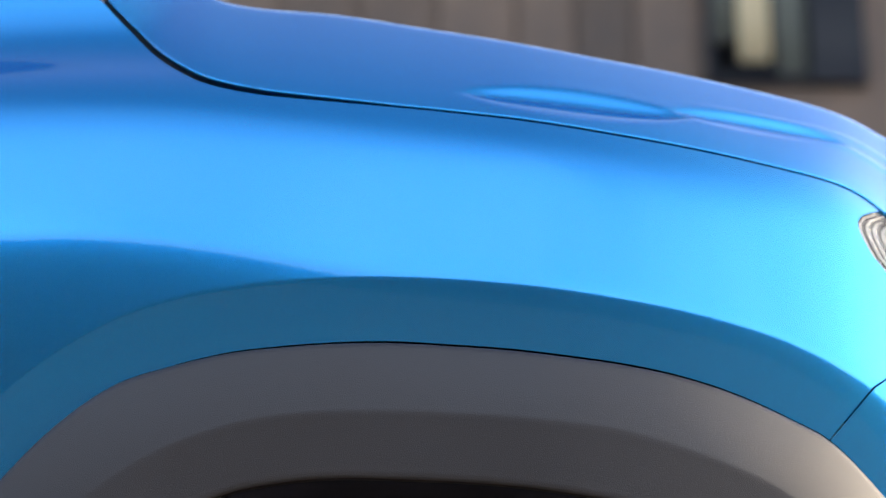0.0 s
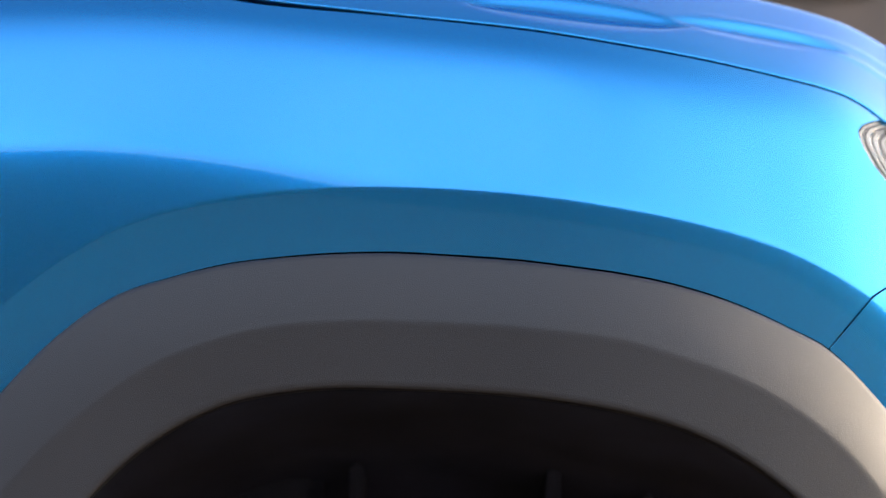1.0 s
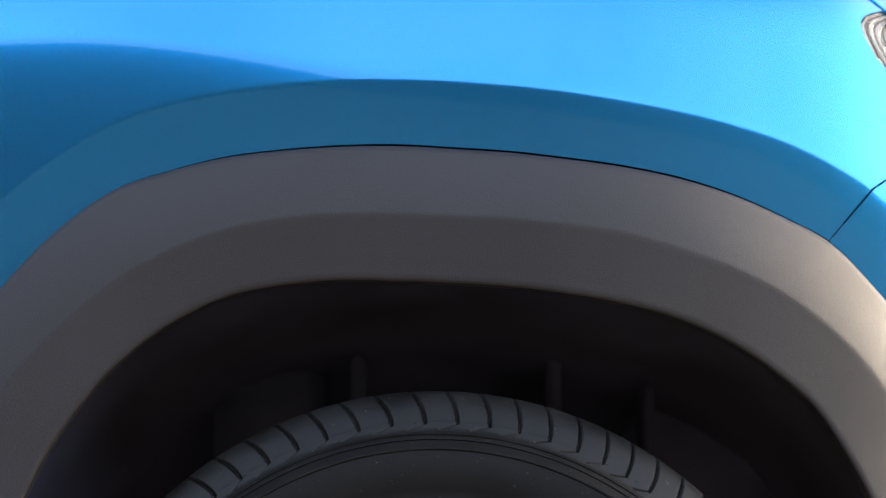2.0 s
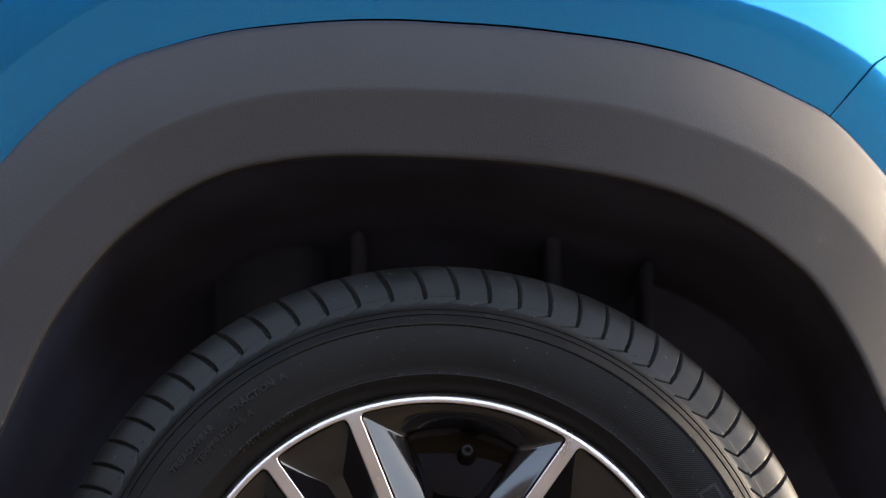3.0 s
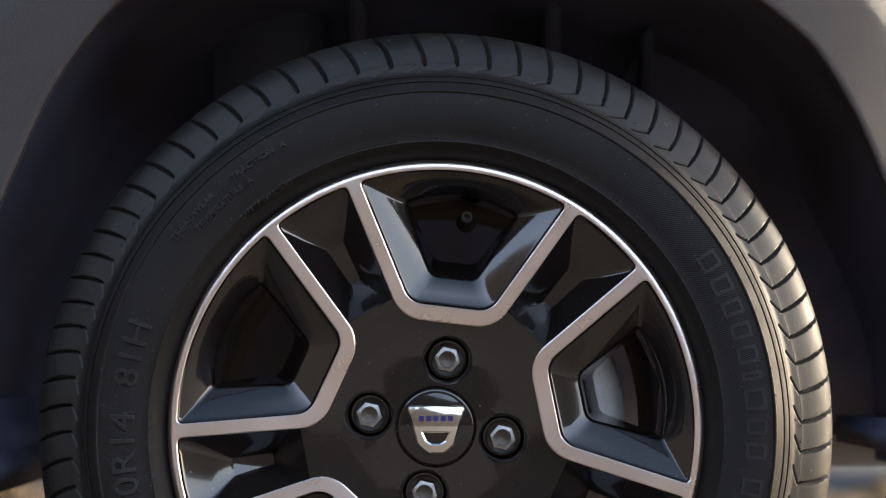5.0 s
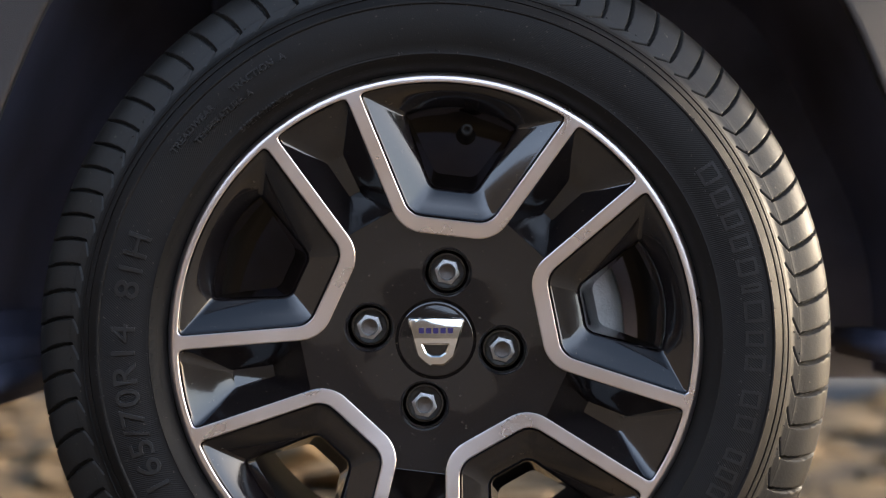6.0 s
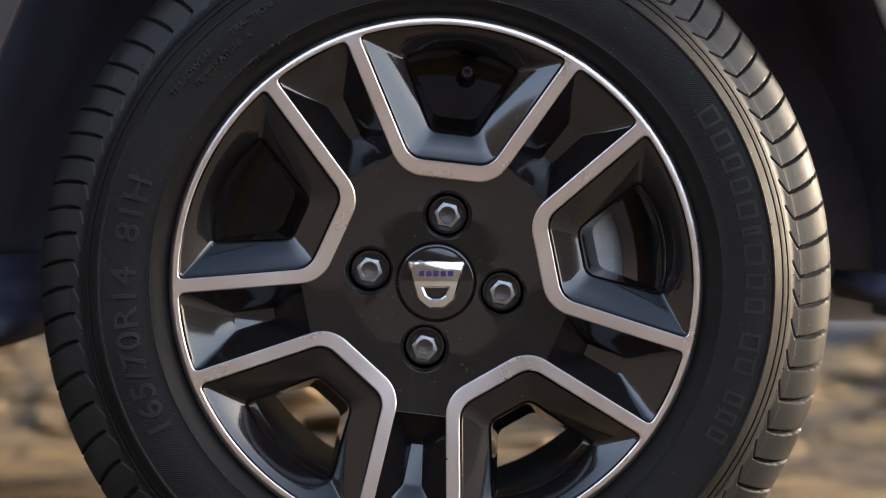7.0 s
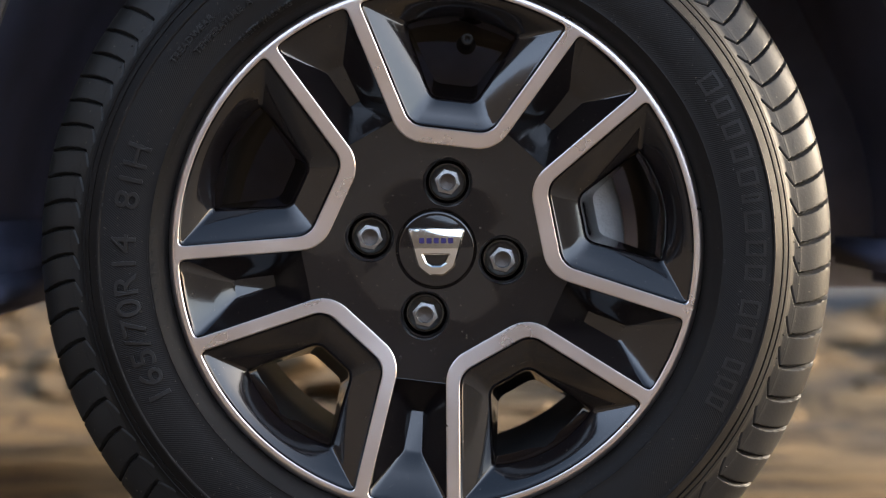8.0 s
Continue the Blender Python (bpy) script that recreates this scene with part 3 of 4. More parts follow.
# wheel-well liner, sill and floor
bm = bmesh.new()
la = [-6 + i * 3 for i in range(65)]
prof = ((0.030, 0.012), (0.05, 0.022), (0.12, 0.022), (0.24, 0.015), (0.36, 0.0), (0.37, -0.12))
sheet(bm, [[polar(lip_r, a, y, e + (0.004 * math.sin(radians(a * 9)) if 0.1 < y < 0.3 else 0)) for a in la] for y, e in prof])
liner = part("wheel_well_liner", bm, LINER, car, "black felt wheel-well liner")
for nm, bx, lb in (("inner_wing", (-0.36, 0.375, 0.235, 0.43, 0.40, 0.80, 0.004), "inner wing behind the wheel, in a lightened liner colour"), ("floor_pan", (-2.9, 0.05, 0.225, -0.335, 1.30, 0.30, 0.02), "black floor pan"),
                  # the next two are solid blocks added to keep sun out of the wheel well
                  ("front_undertray", (0.43, 0.16, 0.262, 0.62, 1.30, 0.80, 0.02), "black front undertray, raised into a block against stray sun"), ("bay_sun_block", (-0.36, 0.41, 0.235, 0.42, 1.0, 0.80, 0.03), "unseen solid block in the engine bay, added against stray sun"),
                  ("splash_guard", (0.345, 0.10, 0.262, 0.425, 0.30, 0.285, 0.006), "black plastic splash guard"), ("splash_guard", (-0.50, 0.0, 0.236, -0.325, 0.36, 0.262, 0.006), "black plastic splash guard")):
    bm = bmesh.new()
    box(bm, *bx)
    part(nm, bm, LINER_LIT if nm == "inner_wing" else LINER, car, lb)
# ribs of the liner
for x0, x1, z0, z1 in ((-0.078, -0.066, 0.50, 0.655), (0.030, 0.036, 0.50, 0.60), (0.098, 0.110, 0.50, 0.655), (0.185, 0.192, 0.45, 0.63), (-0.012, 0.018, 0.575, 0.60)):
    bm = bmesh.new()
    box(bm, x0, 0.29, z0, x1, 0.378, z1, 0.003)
    part("liner_rib", bm, LINER_LIT, car)

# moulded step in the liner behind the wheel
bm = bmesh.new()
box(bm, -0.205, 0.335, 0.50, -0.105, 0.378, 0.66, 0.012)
part("liner_panel", bm, LINER_LIT, car, "moulded step of the wheel-well liner, in the lightened colour")

# ---- front wheel ----
wheel = new("wheel")
wheel.parent = car
wheel.location = (0, 0, HUB)
wheel["label"] = "fourteen-inch alloy wheel with five outlined pockets, in a black road tyre"
POCKET = 83.4
R_RING, R_IN = 0.1900, 0.1888


def turned(p, k):
    """From a pocket's own (across, outward) to the wheel's (x, z)."""
    a = radians(POCKET + 72 * k)
    return Vector((p[1] * math.cos(a) - p[0] * math.sin(a), p[1] * math.sin(a) + p[0] * math.cos(a)))


def front(p):
    """Depth of the machined face: a shallow dish."""
    r = math.hypot(p[0], p[1])
    return -0.002 + 0.012 * max(0.0, (0.185 - r) / 0.115) ** 1.3


def arc(r, a0, a1, n):
    return [Vector((r * math.sin(a0 + (a1 - a0) * i / n), r * math.cos(a0 + (a1 - a0) * i / n))) for i in range(n + 1)]


# pocket outline: an open-topped U closed by the ring's inner edge
ia = math.atan2(0.0775, 0.1724)
arcs = arc(R_IN, -ia, ia, 24)
u_in = [(0.0775, 0.1724, 0), (0.0302, 0.0875, 0.0165), (-0.0302, 0.0875, 0.0165), (-0.0775, 0.1724, 0)]
pk = rounded([(arcs[12].x, arcs[12].y, 0), *[(p.x, p.y, 0.0003) for p in arcs[13:24]], (0.0775, 0.1724, 0.0045), *u_in[1:3], (-0.0775, 0.1724, 0.0045), *[(p.x, p.y, 0.0003) for p in arcs[1:12]], (arcs[12].x, arcs[12].y, 0)], 6)


def even(path, gap):
    """A closed path laid out again with points at even distances."""
    ln = [0.0]
    for a, b in zip(path, path[1:]):
        ln.append(ln[-1] + (b - a).length)
    n = int(ln[-1] / gap)
    out, k = [], 0
    for i in range(n):
        d = ln[-1] * i / n
        while ln[k + 1] < d:
            k += 1
        out.append(path[k].lerp(path[k + 1], (d - ln[k]) / max(ln[k + 1] - ln[k], 1e-9)))
    return out


pocket = even(pk, 0.0022)
# outer edge of the U, from ring to ring
oa = math.atan2(0.0851, 0.1685)
u_out = dense(rounded([(-0.0851, 0.1685, 0), (-0.0344, 0.0772, 0.0255), (0.0344, 0.0772, 0.0255), (0.0851, 0.1685, 0)], 12), 0.004)
loop_star, ring_corner = [], []
gap = radians(72) - 2 * oa
for k in range(5):
    path = [turned(p, k) for p in u_out]      # rising angle
    loop_star += path[:-1]
    a_end = math.atan2(path[-1].y, path[-1].x)
    corner = [Vector((R_IN * math.cos(a_end + gap * i / 10), R_IN * math.sin(a_end + gap * i / 10))) for i in range(10)]
    loop_star += [path[-1]] + corner[1:]


def round_loop(lp, where, r):
    """Rounds the sharp corners of a closed loop near the given points."""
    out = []
    n = len(lp)
    i = 0
    marks = {min(range(n), key=lambda j: (lp[j] - w).length) for w in where}
    skip = set()
    for m in marks:
        skip |= {(m + d) % n for d in (-1, 0, 1)}
    for j in range(n):
        if j in marks:
            a, b, c = lp[(j - 2) % n], lp[j], lp[(j + 2) % n]
            p0 = b + (a - b).normalized() * r
            p1 = b + (c - b).normalized() * r
            out += [(1 - t) ** 2 * p0 + 2 * t * (1 - t) * b + t * t * p1 for t in (0, 0.25, 0.5, 0.75, 1)]
        elif j not in skip:
            out.append(lp[j])
    return out


corners = [turned(u_out[0], k) for k in range(5)] + [turned(u_out[-1], k) for k in range(5)]
loop_star = round_loop(loop_star, corners, 0.0055)
circle = [Vector((R_RING * math.cos(2 * math.pi * i / 240), R_RING * math.sin(2 * math.pi * i / 240))) for i in range(240)]
pockets = [[turned(p, k) for p in pocket] for k in range(5)]

def step(lp, inward, depth, centre=None):
    """Loop moved by its own normal (inward for a hole) and set back."""
    n = len(lp)
    out = []
    for i in range(n):
        a, b = lp[(i - 1) % n], lp[(i + 1) % n]
        t = (b - a).normalized()
        nrm = Vector((-t.y, t.x))
        out.append(lp[i] + nrm * inward)
    return out


def area(lp):
    return sum(a.x * b.y - b.x * a.y for a, b in zip(lp, lp[1:] + lp[:1])) / 2


def ring3(lp, f):
    return [(p.x, f(p), p.y) for p in lp]


def dish_normal(p):
    r = max(math.hypot(p[0], p[1]), 1e-6)
    g = (front((0, r + 0.0005)) - front((0, r - 0.0005))) / 0.001
    return Vector((g * p[0] / r, -1.0, g * p[1] / r)).normalized()


v2, tri = flat_region(circle, [loop_star, *pockets])
bm = bmesh.new()
vv = [bm.verts.new((p[0], front(p), p[1])) for p in v2]
for t in tri:
    bm.faces.new([vv[i] for i in t])
bmesh.ops.recalc_face_normals(bm, faces=bm.faces)
if sum(f.normal.y for f in bm.faces) > 0:
    bmesh.ops.reverse_faces(bm, faces=bm.faces)
face = part("machined_face", bm, SILVER, wheel, "bright machined aluminium outlines and rim edge")
face.data.normals_split_custom_set_from_vertices([dish_normal((v.co.x, v.co.z)) for v in face.data.vertices])
for lp in (loop_star, *pockets):
    sg = 1 if area(lp) > 0 else -1
    bm = bmesh.new()
    sheet(bm, [ring3(lp, front), [(q.x, front(p) + 0.0007, q.y) for p, q in zip(lp, step(lp, 0.0008 * sg, 0))]], True)
    part("machined_edge", bm, SILVER, wheel)


# the five pockets: rounded lip, sloping walls, opening right through
own = pocket if area(pocket) > 0 else list(reversed(pocket))


def opening(p, low, high, squeeze):
    """The pocket's outline drawn in towards its own through-hole."""
    return Vector((p.x * squeeze, low + (p.y - 0.0875) / (0.1888 - 0.0875) * (high - low)))


for k in range(5):
    bm = bmesh.new()
    rows = []
    # rounded shoulder inside the machined edge
    for inw, dep in ((0.0005, 0.0012), (0.0009, 0.0024), (0.0016, 0.0036), (0.0028, 0.0046), (0.0040, 0.0054)):
        lp = step(own, inw, dep)
        rows.append([(q.x, front(p) + dep, q.y) for p, q in zip(own, lp) for q in (turned(q, k),)])
    # sloping wall, rounded over into the through-hole
    mouth = [opening(p, 0.1115, 0.1712, 0.53) for p in own]
    inset = step(own, 0.0040, 0)
    for share, dep in ((0.30, 0.0095), (0.60, 0.0145), (0.86, 0.0190), (0.93, 0.0205), (0.98, 0.0228), (1.0, 0.0255)):
        rows.append([(q.x, front(p) * (1 - share) + dep, q.y) for p, a, b in zip(own, inset, mouth) for q in (turned(a.lerp(b, share), k),)])
    for low, high, squeeze, dep in ((0.1135, 0.1706, 0.527, 0.032), (0.1215, 0.1690, 0.505, 0.052), (0.1235, 0.1690, 0.50, 0.058)):
        rows.append([(q.x, dep, q.y) for p in own for q in (turned(opening(p, low, high, squeeze), k),)])
    sheet(bm, rows, True)
    sharpen(part("spoke_pocket", bm, GLOSS, wheel), 62)

# hub face and the narrow wedges between the pockets
CUT = 0.100
half = [p for p in u_out]
first = next(i for i, p in enumerate(half) if p.length < CUT)
last = len(half) - 1 - next(i for i, p in enumerate(reversed(half)) if p.length < CUT)
hub_loop = []
for k in range(5):
    hub_loop += [turned(p, k) for p in half[first:last + 1]]


def hub_depth(p):
    r = math.hypot(p[0], p[1])
    return 0.0045 + front((0.0, max(r, 0.07))) + 0.002 * max(0.0, 1 - abs(r - 0.05) / 0.05)


LUGS = [(0.050 * math.cos(radians(a)), 0.050 * math.sin(radians(a))) for a in (80.4, 170.4, 260.4, 350.4)]


def disc(c, r, n):
    return [Vector((c[0] + r * math.cos(2 * math.pi * i / n), c[1] + r * math.sin(2 * math.pi * i / n))) for i in range(n)]


cups = [disc(c, 0.0185, 40) for c in LUGS]
centre_hole = disc((0, 0), 0.0300, 56)
spare = [(r * math.cos(a), r * math.sin(a)) for r in (0.04, 0.056, 0.064, 0.071, 0.078, 0.085) for a in [2 * math.pi * i / 90 for i in range(90)]
         if inside(hub_loop, r * math.cos(a), r * math.sin(a)) and all(math.dist((r * math.cos(a), r * math.sin(a)), c) > 0.0198 for c in LUGS)]
v2, tri = flat_region(hub_loop, [centre_hole, *cups], spare)
bm = bmesh.new()
vv = [bm.verts.new((p[0], hub_depth(p), p[1])) for p in v2]
for t in tri:
    bm.faces.new([vv[i] for i in t])
# wall from the hub face up to the machined outline
n = len(hub_loop)
sheet(bm, [ring3(hub_loop, lambda p: front(p) + 0.0012), ring3(hub_loop, hub_depth)], True)
for c, lp in zip(LUGS, cups):
    rows = [ring3(lp, hub_depth)]
    for r, d in ((0.0180, 0.0004), (0.0172, 0.0016), (0.0166, 0.0040), (0.0158, 0.020), (0.014, 0.0255), (0.0001, 0.0260)):
        rows.append(ring3(disc(c, r, 40), lambda p: hub_depth(c) + d))
    sheet(bm, rows, True)
bmesh.ops.remove_doubles(bm, verts=bm.verts, dist=0.00005)
bmesh.ops.recalc_face_normals(bm, faces=bm.faces)
sharpen(part("hub_face", bm, GLOSS, wheel, "gloss black hub with four bolt wells"), 35)

w_half = half[last:]                                  # rising part of the arm, hub side to ring
for k in range(5):
    up = [turned(p, k) for p in w_half]
    dn = [turned(p, k + 1) for p in half[:first + 1]]
    a0, a1 = math.atan2(up[-1].y, up[-1].x), math.atan2(dn[0].y, dn[0].x)
    a1 += 2 * math.pi if a1 < a0 else 0
    arc_w = [Vector((R_IN * math.cos(a0 + (a1 - a0) * i / 10), R_IN * math.sin(a0 + (a1 - a0) * i / 10))) for i in range(1, 10)]
    chord = [dn[-1].lerp(up[0], i / 10) for i in range(1, 10)]
    lp = round_loop(up + arc_w + dn + chord, [up[-1], dn[0]], 0.0055)
    axis = turned((0, 1), k + 0.5)
    side = Vector((-axis.y, axis.x))
    rlo, rhi = min(p.dot(axis) for p in lp), max(p.dot(axis) for p in lp)

    def floor_point(p, s):
        r, t = p.dot(axis), p.dot(side)
        q = (r - rlo) / (rhi - rlo)
        r2 = rlo + 0.026 + q * (rhi - rlo - 0.026 - 0.036)
        return p.lerp(axis * r2 + side * t * 0.22, s)
    bm = bmesh.new()
    rows = []
    for s, d in ((0.0, 0.0012), (0.03, 0.004), (0.10, 0.0062), (0.55, 0.015), (0.95, 0.024), (1.0, 0.0255)):
        rows.append([(q.x, (front(p) if p.dot(axis) > rlo + 0.006 else max(front(p) + 0.0045, hub_depth(p)) - 0.0004 * (s == 0) - 0.003 * (0 < s < 0.3)) + d, q.y) for p in lp for q in (floor_point(p, s),)])
    # meets the hub face along the inner chord
    rows[0] = [(x, y - (0.0008 if Vector((x, z)).dot(axis) <= rlo + 0.006 else 0.0), z) for x, y, z in rows[0]]
    vs = sheet(bm, rows, True)
    bm.faces.new(vs[-1])
    bmesh.ops.recalc_face_normals(bm, faces=bm.faces)
    sharpen(part("spoke_recess", bm, GLOSS, wheel), 28)

# ring edge and barrel
bm = bmesh.new()
revolve(bm, ((R_RING, front((0, R_RING))), (0.1914, -0.0019), (0.1926, -0.0014), (0.1939, -0.0004), (0.1950, 0.0012), (0.1957, 0.0032), (0.1959, 0.0060), (0.194, 0.012), (0.189, 0.020)), 180)
part("rim_edge", bm, SILVER, wheel)
bm = bmesh.new()
revolve(bm, ((0.176, 0.0250), (0.1722, 0.0262), (0.1705, 0.034), (0.166, 0.080), (0.162, 0.148), (0.166, 0.154), (0.180, 0.158), (0.195, 0.160), (0.196, 0.150), (0.178, 0.146)), 120)
part("rim_barrel", bm, DARK, wheel, "dull black inside of the rim")

# bolts, cap, badge, valve
for c in LUGS:
    bm = bmesh.new()
    y0 = hub_depth(c)
    hexa = lambda r, d, n=24, m=0.0: [(c[0] + rr * math.cos(a), y0 + d, c[1] + rr * math.sin(a)) for a in [2 * math.pi * i / n + 0.3 for i in range(n)]
                                      for rr in (r / max(math.cos((a - 0.3 + math.pi / 6) % (math.pi / 3) - math.pi / 6), 0.1) if m else r,)]
    sheet(bm, [hexa(0.0125, 0.024, 48), hexa(0.0120, 0.0215, 48), hexa(0.0092, 0.0205, 48, 1), hexa(0.0091, 0.0088, 48, 1), hexa(0.0084, 0.0076, 48, 1), hexa(0.0064, 0.0068, 48), hexa(0.0056, 0.0076, 48), hexa(0.0054, 0.0150, 48)], True)
    sharpen(part("wheel_bolt", bm, STEEL, wheel, "zinc-plated hexagonal wheel bolt"), 30)
    # dark disc inside the bolt head: the recess's shade put into its colour
    bm = bmesh.new()
    sheet(bm, [hexa(0.0055, 0.0105), hexa(0.0030, 0.0112), hexa(0.0001, 0.0115)], True)
    part("bolt_recess_shade", bm, IRON_RECESS, wheel, "dark disc for the shade in the bolt head's recess")
bm = bmesh.new()
yc = hub_depth((0.03, 0))
revolve(bm, ((0.0300, yc), (0.0296, yc + 0.004), (0.0285, yc + 0.0045), (0.0282, yc + 0.001), (0.0272, yc - 0.0012), (0.0255, yc - 0.0006), (0.0245, yc - 0.0010), (0.0001, yc - 0.0012)), 72)
part("centre_cap", bm, GLOSS, wheel, "gloss black centre cap")


def slab(name, outline, holes, y0, y1, mat, parent, bevel=0.0006, label="", dome=0.0):
    """A flat plate with bevelled edges, seen from the front."""
    bm = bmesh.new()
    loops = [outline, *holes]
    spare = [(i * 0.002, j * 0.002) for i in range(-11, 12) for j in range(-11, 12) if dome]
    spare = [p for p in spare if inside(outline, *p) and not any(inside(h, *p) for h in holes) and min(math.dist(p, q) for lp in loops for q in lp) > 0.0014]
    v, t = flat_region(outline, holes, spare)
    crown_at = lambda p: y0 + dome * (p[0] ** 2 + p[1] ** 2)
    vs = [bm.verts.new((p[0], crown_at(p), p[1])) for p in v]
    for f in t:
        bm.faces.new([vs[i] for i in f])
    for lp in loops:
        sgn = 1 if area(lp) > 0 else -1
        sgn = -sgn if lp is outline else sgn
        sheet(bm, [ring3(lp, crown_at), ring3(step(lp, bevel * sgn, 0), lambda p: crown_at(p) + bevel), ring3(step(lp, bevel * sgn, 0), lambda p: y1)], True)
    bmesh.ops.remove_doubles(bm, verts=bm.verts, dist=0.00002)
    bmesh.ops.recalc_face_normals(bm, faces=bm.faces)
    return sharpen(part(name, bm, mat, parent, label), 25)


bad = dense(rounded([(0, 0.0150, 0), (0.0200, 0.0142, 0.0012), (0.0125, -0.0125, 0.005), (0.0055, -0.0185, 0.005), (-0.0055, -0.0185, 0.005), (-0.0125, -0.0125, 0.005), (-0.0200, 0.0142, 0.0012), (0, 0.0150, 0)], 6), 0.003)[:-1]
hole = dense(rounded([(0, -0.0030, 0), (0.0112, -0.0030, 0.001), (0.0078, -0.0108, 0.003), (0.0035, -0.0135, 0.003), (-0.0035, -0.0135, 0.003), (-0.0078, -0.0108, 0.003), (-0.0112, -0.0030, 0.001), (0, -0.0030, 0)], 4), 0.003)[:-1]
slab("badge", bad, [hole], yc - 0.0075, yc - 0.001, CHROME, wheel, 0.0012, "chrome shield-shaped badge", 8.0)
for i in range(5):
    x0 = -0.0125 + i * 0.0053
    bm = bmesh.new()
    yb = yc - 0.0075 + 8.0 * ((x0 + 0.002) ** 2 + 0.0062 ** 2)
    box(bm, x0, yb - 0.0004, 0.0042, x0 + 0.0038, yb + 0.0010, 0.0082)
    part("badge_mark", bm, VIOLET, wheel, "violet bar on the badge", smooth=False)
bm = bmesh.new()
va = radians(81.6)
vx, vz = 0.156 * math.cos(va), 0.156 * math.sin(va)
revolve(bm, ((0.0075, 0.075), (0.0062, 0.060), (0.0056, 0.040), (0.0042, 0.034), (0.0040, 0.026), (0.0046, 0.0255), (0.0046, 0.017), (0.0040, 0.0158), (0.0022, 0.0156), (0.0018, 0.0175), (0.0001, 0.0178)), 24, vx, vz)
part("valve", bm, RUBBER, wheel, "black rubber tyre valve with cap")

# tyre: rounded shoulder with cut grooves, ribs on the sidewall
PITCH = 80
prof = [(0.184, 0.012), (0.1955, 0.005), (0.1985, 0.000), (0.2005, -0.0050), (0.2035, -0.0085), (0.2065, -0.0110), (0.2075, -0.0128), (0.2090, -0.0124), (0.2150, -0.0142), (0.2220, -0.0155), (0.2300, -0.0160),
        (0.2380, -0.0155), (0.2430, -0.0148), (0.2440, -0.0158), (0.2452, -0.0157), (0.2460, -0.0146), (0.2505, -0.0126), (0.2511, -0.0114), (0.2517, -0.0121), (0.2545, -0.0104), (0.2552, -0.0090), (0.2560, -0.0094), (0.2580, -0.0076)]
SH0 = [(0.2605, -0.0052), (0.2640, -0.0022), (0.2648, -0.0014), (0.2652, -0.0011), (0.2656, -0.0007), (0.2665, 0.0003), (0.2690, 0.0028), (0.2720, 0.0058), (0.2750, 0.0090), (0.2780, 0.0124), (0.2810, 0.0162), (0.2840, 0.0205), (0.2868, 0.0252), (0.2893, 0.0305), (0.2912, 0.0365), (0.2924, 0.0440)]
SH = [(r + 0.0012 * q, d - 0.017 * q ** 1.2) for r, d in SH0 for q in ((r - 0.2605) / 0.0319,)]
BACK = [(0.2938, 0.032), (0.2940, 0.046), (0.2850, 0.0475), (0.2850, 0.0525), (0.2930, 0.054), (0.2936, 0.078), (0.2850, 0.080), (0.2850, 0.086), (0.2936, 0.088), (0.2925, 0.110), (0.290, 0.125), (0.280, 0.145), (0.255, 0.158), (0.22, 0.160), (0.196, 0.148)]
# blocks of uneven length, so that the tread does not hum
rp = random.Random(3)
lengths = [1 + 0.14 * math.sin(2 * math.pi * k / PITCH * 3 + 0.6) + rp.uniform(-0.06, 0.06) for k in range(PITCH)]
starts = [sum(lengths[:k]) / sum(lengths) for k in range(PITCH + 1)]
FINE = 24
shoulder_at = curve_through(*zip(*SH0))
SHR = [0.2588 + 0.0004 * i for i in range(25)] + [0.2696 + 0.0012 * i for i in range(20)]


def tread_cut(u, r):
    """Depth of the moulded cuts at u (share of one block) and nominal radius r: a swept groove and a thin hook at its foot."""
    deep = 0.0
    if r > 0.2643:
        t = (r - 0.2645) / 0.0250
        c = 0.80 - 0.34 * max(0.0, t) ** 2.0
        w = 0.016 + 0.032 * math.sin(math.pi * min(1.0, max(0.0, t * 0.8 + 0.12)))
        d = abs(u - c)
        deep = 0.0040 * max(0.0, 1 - (d / (w * 1.5)) ** 2) * min(1.0, max(0.0, t / 0.06 + 0.4))
    if 0.24 < u < 0.82:
        rc = 0.2600 + 0.0045 * ((u - 0.27) / 0.53) ** 1.25 if u > 0.27 else 0.2600
        deep = max(deep, 0.0016 * max(0.0, 1 - abs(r - rc) / 0.0008))
    return deep


def tyre_row(r, d, r0=None):
    """One ring of the tyre; r0, its nominal radius on the grooved shoulder."""
    row = []
    for k in range(PITCH):
        for q in range(FINE):
            u = q / FINE
            cut = tread_cut(u, r0) if r0 else 0.0
            ang = -2 * math.pi * (starts[k] + u * (starts[k + 1] - starts[k]))
            rr, dd = r - cut * 0.8, d + cut * 0.6
            row.append((rr * math.cos(ang), dd, max(rr * math.sin(ang), -HUB + 0.0005)))
    return row


bm = bmesh.new()
rows = [tyre_row(r, d) for r, d in prof]
for r0 in SHR:
    q = max(0.0, (r0 - 0.2605) / 0.0319)
    rows.append(tyre_row(r0 + 0.0012 * q, shoulder_at(r0) - 0.017 * q ** 1.2, r0))
rows += [tyre_row(r, d) for r, d in BACK]
sheet(bm, rows, True)
tyre = sharpen(part("tyre", bm, RUBBER, wheel, "black road tyre with ribbed sidewall and shoulder grooves"), 42)
tyre.data.materials.append(TREAD)
ns, n0 = FINE * PITCH, len(prof) - 1
tyre.data.polygons.foreach_set("material_index", [1 if i // ns >= n0 else 0 for i in range(len(tyre.data.polygons))])

